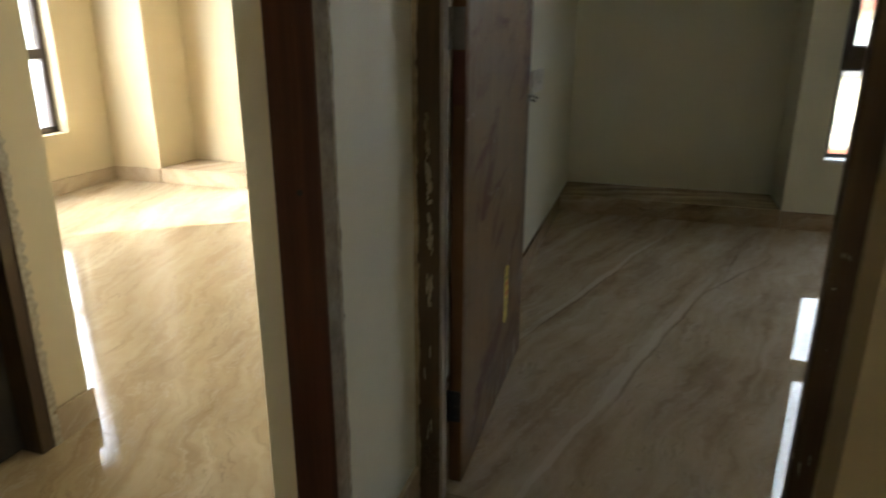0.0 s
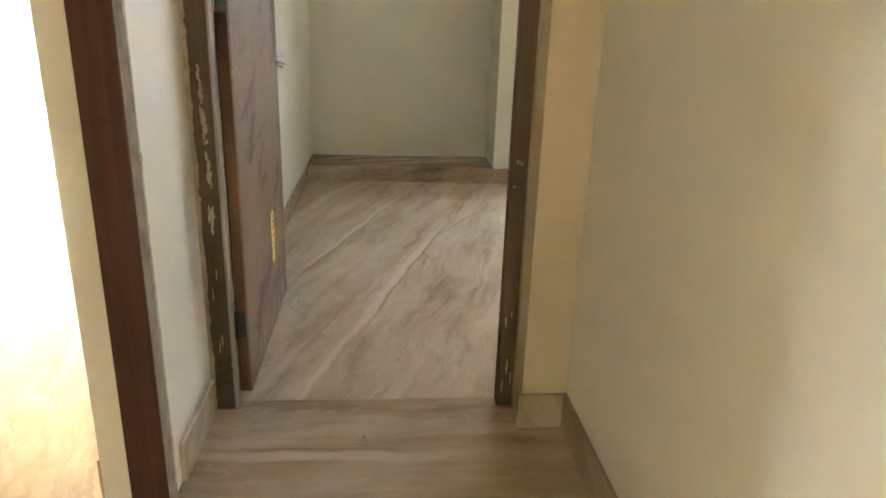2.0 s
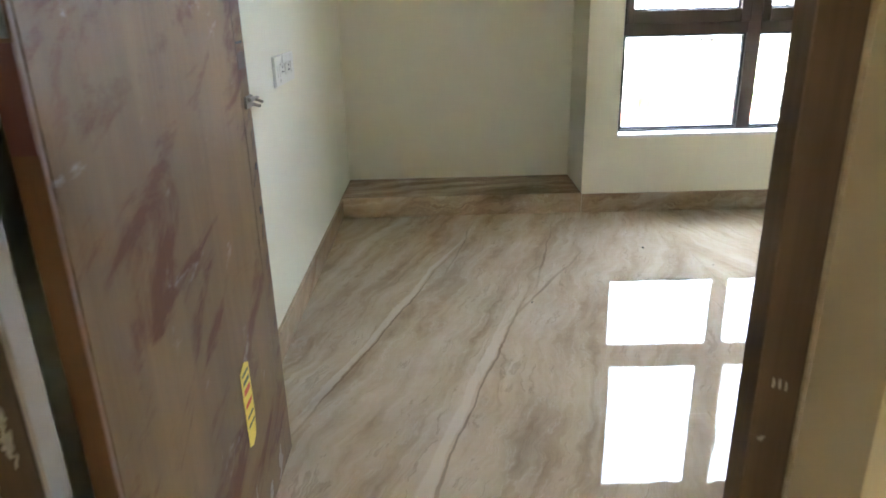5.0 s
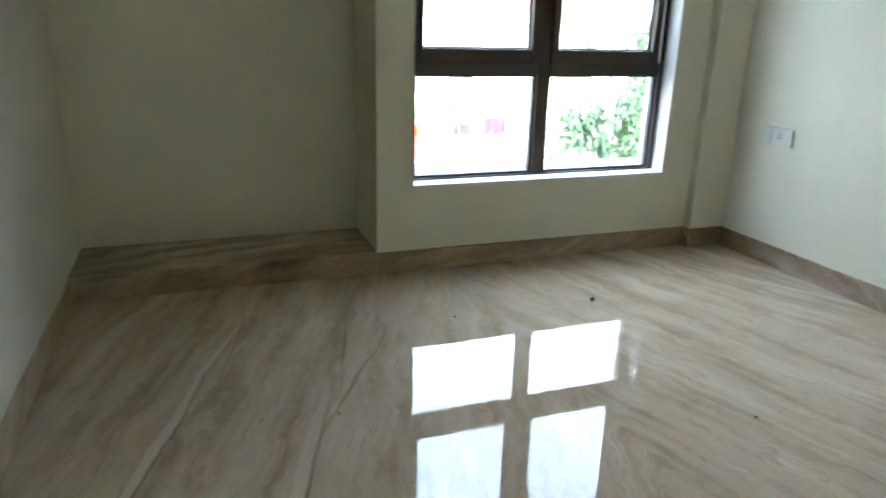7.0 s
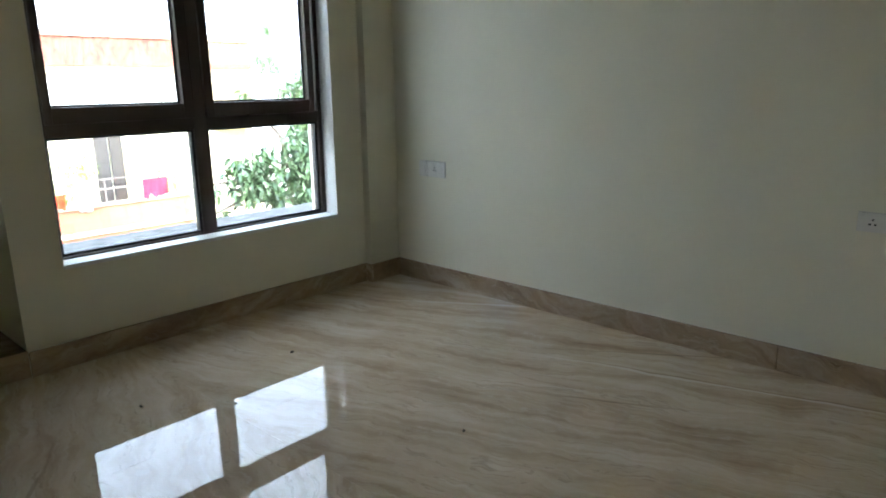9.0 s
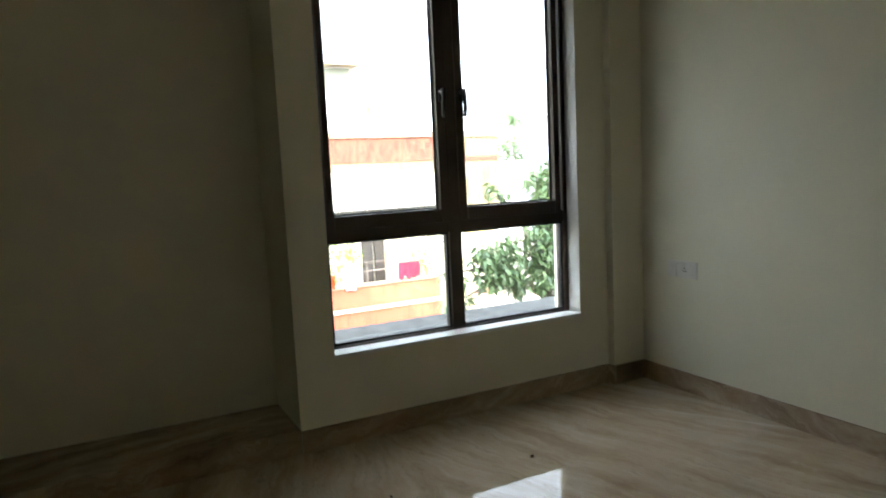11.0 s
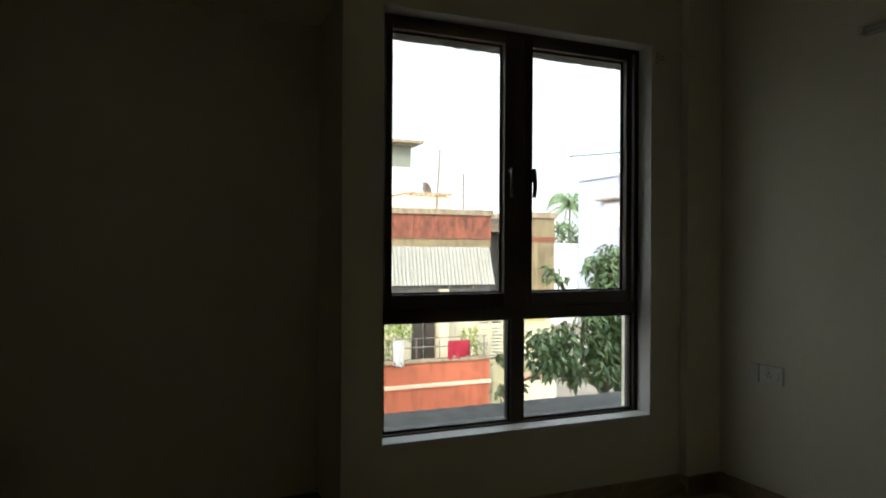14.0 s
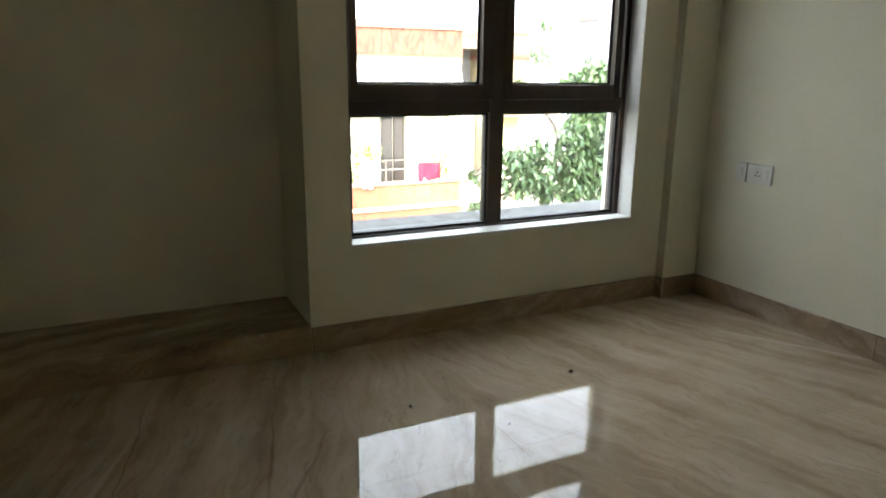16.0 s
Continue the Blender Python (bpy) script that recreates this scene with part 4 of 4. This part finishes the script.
part("coping", boxes((0.5, 7.95, FY - 0.07, FY + 0.4, 2.26, 2.39), bevel=0.01), COPING, house, "mossy coping")
part("corner_block", boxes((8.60, 9.69, FY, FY + 6, 0.45, 1.66), (8.60, 9.69, FY, FY + 6, 1.78, 2.24)), BROWNWALL, house, "stained tan corner wall")
part("red_band", boxes((8.59, 9.70, FY - 0.02, FY + 6, 1.66, 1.78)), REDWALL, house)
part("coping", boxes((8.56, 9.74, FY - 0.05, FY + 6, 2.24, 2.38), bevel=0.01), COPING, house)
part("eave", boxes((8.5, 10.2, FY - 0.6, FY + 0.02, 0.37, 0.45), bevel=0.01), COPING, house, "weathered concrete sunshade")
part("yellow_panel", boxes((8.7, 9.5, FY + 0.12, FY + 0.16, -0.3, 0.37)), YELLOWWALL, house, "sunlit yellow wall panel")
# dark colour here is the awning's shade on the wall
part("lintel", boxes((0.5, 7.88, FY - 0.03, FY + 0.15, 0.42, 0.67)), SHADEWALL, house, "lintel coloured dark for the shade below the awning")
part("roof", boxes((0.5, 8.6, FY + 0.3, FY + 8, 1.9, 2.1)), COPING, house)
part("awning", wavy_sheet(2.6, 7.84, FY - 0.05, 1.52, FY - 0.17, 0.65), SHEET, house, "corrugated grey sheet awning")
for bx in (5.4, 6.1, 6.8, 7.4):
    part("bracket", tube(bmesh.new(), [(bx, FY + 0.1, 0.59), (bx, FY - 0.14, 0.57), (bx, FY - 0.14, 0.68)], 0.018, 6), IRON, house)
PY = 13.8
PT = -0.92
par = part("balcony_parapet", boxes((2.0, 7.49, PY, PY + 0.14, -1.43, PT - 0.06), (2.0, 7.49, PY, PY + 0.14, -3.2, -1.51)), ORANGE, house, "sunlit orange parapet with dark streaks")
part("parapet_band", boxes((2.0, 7.51, PY - 0.05, PY + 0.12, -1.51, -1.43), bevel=0.01), ORANGE_BAND, par, "pale orange string course")
part("parapet_band", boxes((2.0, 7.50, PY - 0.012, PY + 0.12, -2.0, -1.985), (2.0, 7.50, PY - 0.012, PY + 0.12, -2.08, -2.07)), ORANGE, par)
part("parapet_coping", boxes((2.0, 7.52, PY - 0.04, PY + 0.18, PT - 0.06, PT), bevel=0.01), COPING, par, "dirty coping")
part("balcony_floor", boxes((2.0, 7.49, PY + 0.14, FY + 0.15, -1.95, -1.8)), COPING, house)
part("balcony_side", boxes((7.50, 8.60, PY + 0.1, PY + 0.22, -3.2, -1.05), (8.05, 8.60, PY + 0.22, FY + 0.9, -3.2, -1.1)), DINGYWALL, house, "dingy cream side wall")
for dx0, dx1 in ((5.98, 6.24), (6.28, 6.52)):
    door = part("balcony_door", boxes((dx0, dx1, FY + 0.09, FY + 0.15, -1.8, 0.5), bevel=0.004), DARKROOM, house, "dark timber balcony door")
    for k in range(3):
        part("door_panel", boxes((dx0 + 0.04, dx1 - 0.04, FY + 0.075, FY + 0.09, -1.7 + k * 0.74, -1.06 + k * 0.74), bevel=0.004), DARKROOM, door)
part("pillar", boxes((6.56, 6.80, FY - 0.1, FY + 0.15, -1.8, 0.55)), CREAMWALL, house)
for s in range(2):
    x0 = 7.62 + s * 0.34
    sh = part("shutter", boxes((x0, x0 + 0.03, FY + 0.05, FY + 0.12, -1.2, 0.42), (x0 + 0.29, x0 + 0.32, FY + 0.05, FY + 0.12, -1.2, 0.42), (x0 + 0.03, x0 + 0.29, FY + 0.05, FY + 0.12, 0.37, 0.42),
                              (x0 + 0.03, x0 + 0.29, FY + 0.05, FY + 0.12, -0.38, -0.30), (x0 + 0.03, x0 + 0.29, FY + 0.05, FY + 0.12, -1.2, -1.15)), SHUTTER, house, "cream louvred shutter")
    for k in range(19):
        zz = -1.13 + k * 0.08
        if abs(zz + 0.32) > 0.06:
            part("slat", boxes((x0 + 0.03, x0 + 0.29, FY + 0.06, FY + 0.105, zz, zz + 0.05)), SHUTTER, sh)
part("rail", tube(bmesh.new(), [(2.0, PY + 0.05, PT + 0.27), (7.45, PY + 0.05, PT + 0.27)], 0.014, 6), IRON, house, "thin iron rail")
part("rail", tube(bmesh.new(), [(2.0, PY + 0.05, PT + 0.46), (7.45, PY + 0.05, PT + 0.46)], 0.010, 6), IRON, house)
for k in range(8):
    part("rail_post", tube(bmesh.new(), [(3.6 + k * 0.54, PY + 0.05, PT), (3.6 + k * 0.54, PY + 0.05, PT + 0.47)], 0.012, 6), IRON, house)


def hung_cloth(name, x0, x1, z0, z1, y, mat, label):
    bm = bmesh.new()
    n, m = 14, 12
    grid = []
    for i in range(n + 1):
        col = []
        for j in range(m + 1):
            x, z = x0 + (x1 - x0) * i / n, z0 + (z1 - z0) * j / m
            low = 1 - j / m
            col.append(bm.verts.new((x + 0.03 * low * noise.noise(Vector((x * 4, z * 3, 1))), y + 0.03 * math.sin(x * 40) * low + 0.04 * noise.noise(Vector((x * 5, z * 4, 7))), z + 0.14 * low * noise.noise(Vector((x * 9, 2, 3))))))
        grid.append(col)
    for i in range(n):
        for j in range(m):
            bm.faces.new((grid[i][j], grid[i + 1][j], grid[i + 1][j + 1], grid[i][j + 1]))
    bmesh.ops.solidify(bm, geom=bm.faces[:], thickness=0.012)
    ob = new(name, mesh_of(name, bm, mat))
    ob.data.shade_smooth()
    return tagged(ob, label, "laundry")


hung_cloth("white_towel", 5.18, 5.44, -1.02, -0.45, PY - 0.06, CLOTH_WHITE, "white towel hung over the balcony parapet")
hung_cloth("orange_cloth", 4.70, 4.97, -0.95, -0.66, PY - 0.05, CLOTH_ORANGE, "orange cloth hung over the balcony parapet")
hung_cloth("pink_cloth", 6.46, 6.98, -0.90, -0.53, PY - 0.03, CLOTH_PINK, "bright pink cloth on the balcony rail")
rng = random.Random(4)
for name, centres, count in (("creeper", [((5.25, 14.2, -0.05), 0.32), ((5.45, 14.2, -0.4), 0.33), ((5.1, 14.2, -0.65), 0.3), ((5.65, 14.25, -0.2), 0.2)], 420), ("potted_shrub", [((7.2, 14.2, -0.5), 0.26), ((7.3, 14.2, -0.75), 0.22)], 170)):
    t = thing(name, (centres[0][0][0], 14.2, -1.8), "sunlit yellow-green potted climber on the balcony", "plant")
    bm = bmesh.new()
    for c, r in centres:
        tube(bm, [(centres[0][0][0], 14.2, -1.55), ((centres[0][0][0] + c[0]) / 2, 14.2, (c[2] - 1.55) / 2), c], 0.012, 5, 0.5)
    part("stem", bm, BARK, t)
    pot = bmesh.new()
    bmesh.ops.create_cone(pot, cap_ends=True, segments=16, radius1=0.12, radius2=0.17, depth=0.28, matrix=Matrix.Translation((centres[0][0][0], 14.2, -1.66)))
    part("pot", pot, ROOFTILE, t)
    part("foliage", leaf_clumps(bmesh.new(), centres, count, 0.10, 1.0, rng), LEAF_LIGHT, t)

# on the roof
shed = thing("roof_shed", (7.8, 19.0, 2.1), "low whitewashed shed with a tiled lid on the roof", "shed")
part("wall", boxes((7.2, 8.55, 18.5, 20.5, 2.1, 3.06), (8.55, 8.66, 18.6, 20.4, 2.1, 2.86), bevel=0.03), CREAMWALL, shed)
rt = bmesh.new()
for k in range(10):
    tube(rt, [(7.22 + k * 0.15, 18.4, 3.08), (7.22 + k * 0.15, 20.6, 3.10)], 0.045, 8)
part("roof", rt, ROOFTILE, shed)
tank = thing("rooftop_parapet", (9.4, 19.5, 2.1), "pale pierced parapet on the roof", "parapet")
for k in range(9):
    part("baluster", boxes((9.2 + k * 0.12, 9.26 + k * 0.12, 19.5, 19.6, 2.1, 2.62)), WHITEWALL, tank)
part("coping", boxes((9.15, 10.25, 19.45, 19.65, 2.62, 2.69)), WHITEWALL, tank)
dish = thing("satellite_dish", (7.95, 19.0, 2.9), "grey satellite dish on a roof mast", "dish")
part("mast", tube(bmesh.new(), [(7.95, 19.0, 2.95), (7.95, 19.0, 3.3)], 0.02, 6), IRON, dish)
db = bmesh.new()
hub = Vector((7.95, 18.9, 3.28))
bmesh.ops.create_uvsphere(db, u_segments=16, v_segments=8, radius=0.24, matrix=Matrix.Translation(hub) @ pose(0, 0, 0, 65, 0, 25) @ Matrix.Diagonal((1, 1, 0.3, 1)))
bmesh.ops.delete(db, geom=[v for v in db.verts if (v.co - hub).dot(Vector((-0.35, -0.8, 0.45))) > 0.03], context="VERTS")
bmesh.ops.solidify(db, geom=db.faces[:], thickness=0.012)
part("bowl", db, IRON, dish)
part("feed_arm", tube(bmesh.new(), [hub + Vector((0, 0, -0.1)), hub + Vector((-0.1, -0.35, 0.1))], 0.01, 5), IRON, dish)
for px, py, z0, z1, lean in ((8.1, 18.48, 2.1, 4.39, 0.13), (9.41, 19.4, 2.1, 3.83, 0.0)):
    pole = thing("antenna_pole", (px, py, z0), "thin bare pole standing on the roof", "pole")
    part("mast", tube(bmesh.new(), [(px, py, z0), (px + lean, py, z1)], 0.028, 6), IRON, pole)

# far houses
def far_house(name, x0, x1, y0, y1, z1, mat, label, windows=(), slab=None):
    h = thing(name, ((x0 + x1) / 2, y0, GZ), label, "house")
    part("wall", boxes((x0, x1, y0, y1, GZ, z1)), mat, h)
    part("roof", boxes((x0 - 0.15, x1 + 0.15, y0 - 0.15, y1, z1, z1 + 0.15)) if slab is None else boxes(slab), mat if slab is None else COPING, h)
    for wx, wz, ww, wh in windows:
        win = part("window", boxes((wx, wx + ww, y0 - 0.02, y0 + 0.02, wz, wz + wh)), DARKROOM, h, "dark window")
        part("sunshade", boxes((wx - 0.2, wx + ww + 0.2, y0 - 0.6, y0, wz + wh + 0.05, wz + wh + 0.15)), COPING, win)
        part("frame", boxes((wx + ww / 2 - 0.03, wx + ww / 2 + 0.03, y0 - 0.04, y0 - 0.02, wz, wz + wh)), WHITEWALL, win)
    return h


tall = far_house("house", 2.0, 11.6, 30, 40, 6.34, WHITEWALL, "tall white house with a projecting flat roof", [(5.2, 2.2, 1.2, 1.5)], (1.5, 11.95, 29.2, 40.5, 6.34, 6.46))
part("wall_panel", boxes((9.6, 11.58, 29.97, 30.0, 5.3, 6.3)), GREYWALL, tall, "grey-green recessed panel")
blue = far_house("house", 26.45, 36.0, 24, 38, 6.0, BLUEWALL, "pale blue house behind the tree")
for wy in (26.5, 30.3, 33.6):
    win = part("window", boxes((26.42, 26.47, wy, wy + 1.6, 2.9, 4.4)), WHITEWALL, blue, "pale shuttered window")
    part("sunshade", boxes((25.75, 26.45, wy - 0.2, wy + 1.8, 4.55, 4.65)), COPING, win)
part("roof_mast", tube(bmesh.new(), [(27.4, 27.0, 6.1), (27.4, 27.0, 8.7)], 0.03, 6), IRON, blue)
part("cable", tube(bmesh.new(), [(27.4 - 1.6 * k, 27.0 + 0.3 * k, 7.3 - 0.34 * k + 0.02 * k * k) for k in range(6)], 0.03, 5), DARK, blue, "thin black overhead wire")
far_house("house", 25.0, 29.0, 38.3, 39.2, 1.75, WHITEWALL, "low white house in the distance")
# out of view, added to keep the sun off half the side window
far_house("house", -18.0, -12.6, -3.62, 6.0, 7.6, CREAMWALL, "unseen cream house added to shade the side room window", [(-17.0, 0.5, 1.2, 1.5), (-14.6, 0.5, 1.2, 1.5)])
# out of view, added to cut low sky light on the bedroom's east wall
far_house("house", -24.0, -1.2, 14.8, 22.0, 6.2, GREYWALL, "unseen grey-green house added to block low sky light")
yard = thing("yard_wall", (8.5, 13.2, GZ), "whitewashed yard wall with a broken terracotta top", "wall")
part("wall", boxes((8.12, 8.86, 13.2, 13.4, GZ, -1.38)), CREAMWALL, yard)
for k in range(8):
    part("cap_tile", boxes((8.13 + k * 0.092, 8.20 + k * 0.092, 13.16, 13.44, -1.38, -1.33 + 0.12 * random.random())), ROOFTILE, yard)


# trees
def broad_tree(name, base, crown, limbs, count, size, seed, mat, label):
    r = random.Random(seed)
    t = thing(name, base, label, "tree")
    bm = bmesh.new()
    top = (base[0] + 0.15, base[1], crown[0][0][2] - 0.3)
    tube(bm, [base, (base[0] + 0.08, base[1] + 0.05, (base[2] + top[2]) / 2), top], 0.13, 9, 0.55)
    for c, rad in crown[:limbs]:
        mid = ((top[0] + c[0]) / 2, (top[1] + c[1]) / 2, (top[2] + c[2]) / 2 + 0.12)
        tube(bm, [(top[0], top[1], top[2] - 0.5), mid, c], 0.045, 6, 0.3)
        for k in range(3):
            e = Vector(c) + rad * Vector((r.uniform(-1, 1), r.uniform(-1, 1), r.uniform(-0.8, 0.8)))
            tube(bm, [mid, c, e], 0.016, 5, 0.4)
    part("trunk", bm, BARK, t)
    part("crown", leaf_clumps(bmesh.new(), crown, count, size, 0.85, r), mat, t)
    return t


broad_tree("tree", (6.85, 8.9, GZ),
           [((6.65, 8.30, 0.10), 0.36), ((5.55, 8.10, 0.12), 0.33), ((5.80, 8.20, 0.28), 0.28), ((5.28, 8.00, 0.20), 0.28), ((6.35, 8.20, 0.15), 0.28), ((6.30, 8.20, 0.52), 0.27), ((6.62, 8.30, 0.58), 0.33), ((6.40, 8.30, 1.20), 0.26),
            ((6.72, 8.40, 1.28), 0.34), ((4.64, 7.90, 0.08), 0.14), ((4.68, 7.90, -0.32), 0.13), ((5.80, 8.60, 1.15), 0.15), ((5.68, 8.10, -0.10), 0.24), ((6.25, 8.15, -0.18), 0.24),
            ((4.84, 7.95, 0.00), 0.12), ((4.88, 7.90, -0.28), 0.11), ((5.32, 8.00, -0.10), 0.21), ((5.88, 8.15, -0.25), 0.20), ((6.60, 8.20, -0.25), 0.25), ((6.95, 8.40, 0.30), 0.40), ((6.95, 8.40, -0.20), 0.34), ((7.05, 8.50, 1.20), 0.45),
            ((6.60, 8.30, 0.90), 0.28), ((7.00, 8.50, 0.80), 0.40), ((5.98, 8.60, 1.05), 0.12), ((7.10, 8.50, -0.70), 0.35)],
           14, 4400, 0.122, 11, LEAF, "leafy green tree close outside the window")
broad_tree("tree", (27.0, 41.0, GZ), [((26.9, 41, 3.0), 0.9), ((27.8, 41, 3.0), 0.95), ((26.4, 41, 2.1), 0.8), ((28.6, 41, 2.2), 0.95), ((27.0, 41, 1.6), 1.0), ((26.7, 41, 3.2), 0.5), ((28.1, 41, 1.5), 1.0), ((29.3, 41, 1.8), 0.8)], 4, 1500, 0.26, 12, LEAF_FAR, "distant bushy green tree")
palm = thing("palm_tree", (43.8, 66.0, GZ), "distant coconut palm with drooping fronds", "tree")
part("trunk", tube(bmesh.new(), [(43.8, 66, GZ), (44.4, 66, 2.0), (44.5, 66, 7.0)], 0.16, 8, 0.6), BARK, palm)
pr = random.Random(5)
for k in range(30):
    fb = bmesh.new()
    a, rise = k * 2.4, pr.uniform(-1.0, 2.5)
    spine = []
    for i in range(10):
        s = i / 9
        spine.append(Vector((44.5 + 3.5 * s * math.cos(a) * (1 - 0.25 * rise * s), 66 + 3.5 * s * math.sin(a), 6.9 + rise * 2.1 * s - (1.2 + rise * 0.9) * 1.25 * s * s)))
    tube(fb, spine, 0.035, 5, 0.3)
    for i in range(1, 10):
        d = (spine[i] - spine[i - 1]).normalized()
        side = d.cross(Vector((0, 0, 1))).normalized()
        for sgn in (-1, 1):
            for off in (0.0, 0.33, 0.67):
                p = spine[i - 1].lerp(spine[i], off)
                tip = p + 0.85 * (0.6 * d + sgn * side * 0.45 - Vector((0, 0, 0.6)))
                fb.faces.new([fb.verts.new(q) for q in (p, p + d * 0.10, tip)])
    part("frond", fb, LEAF_FAR, palm)


# ---- marble slabs, last ----
def slabs(name, cells, mat, label, gap=0.0003):
    """Floor slabs laid with hairline joints, each a piece of its floor."""
    floor = thing(name, (cells[0][0], cells[0][2], 0.0), label, "floor", kind="structure")
    for x0, x1, y0, y1 in cells:
        part("slab", boxes((x0 + gap, x1 - gap, y0 + gap, y1 - gap, -0.03, 0.0)), mat, floor)
    return floor


slabs("floor", [(a, b, c, d) for a, b in ((XL, 1.85), (1.85, XR)) for c, d in ((0.05, 1.20), (1.20, 2.35), (2.35, YW))], MARBLE_BED, "polished beige marble floor with cream veins")
slabs("floor_hall", [(HL - 0.18, HR, c, d) for c, d in ((-0.62, 0.05), (-1.9, -0.62), (-3.4, -1.9))] + [(-2.2, 3.2, -5.3, -3.4), (-2.2, 3.2, -7.2, -5.3)], MARBLE_HALL, "beige marble hall floor with brown streaks")
slabs("floor_side", [(a, b, c, d) for a, b in ((LX, -2.2), (-2.2, XL - 0.13)) for c, d in ((0.0, 1.9), (1.9, YLA))] + [(LX, HL - 0.18, -1.7, 0.0)], MARBLE_LEFT, "sunlit beige marble floor")
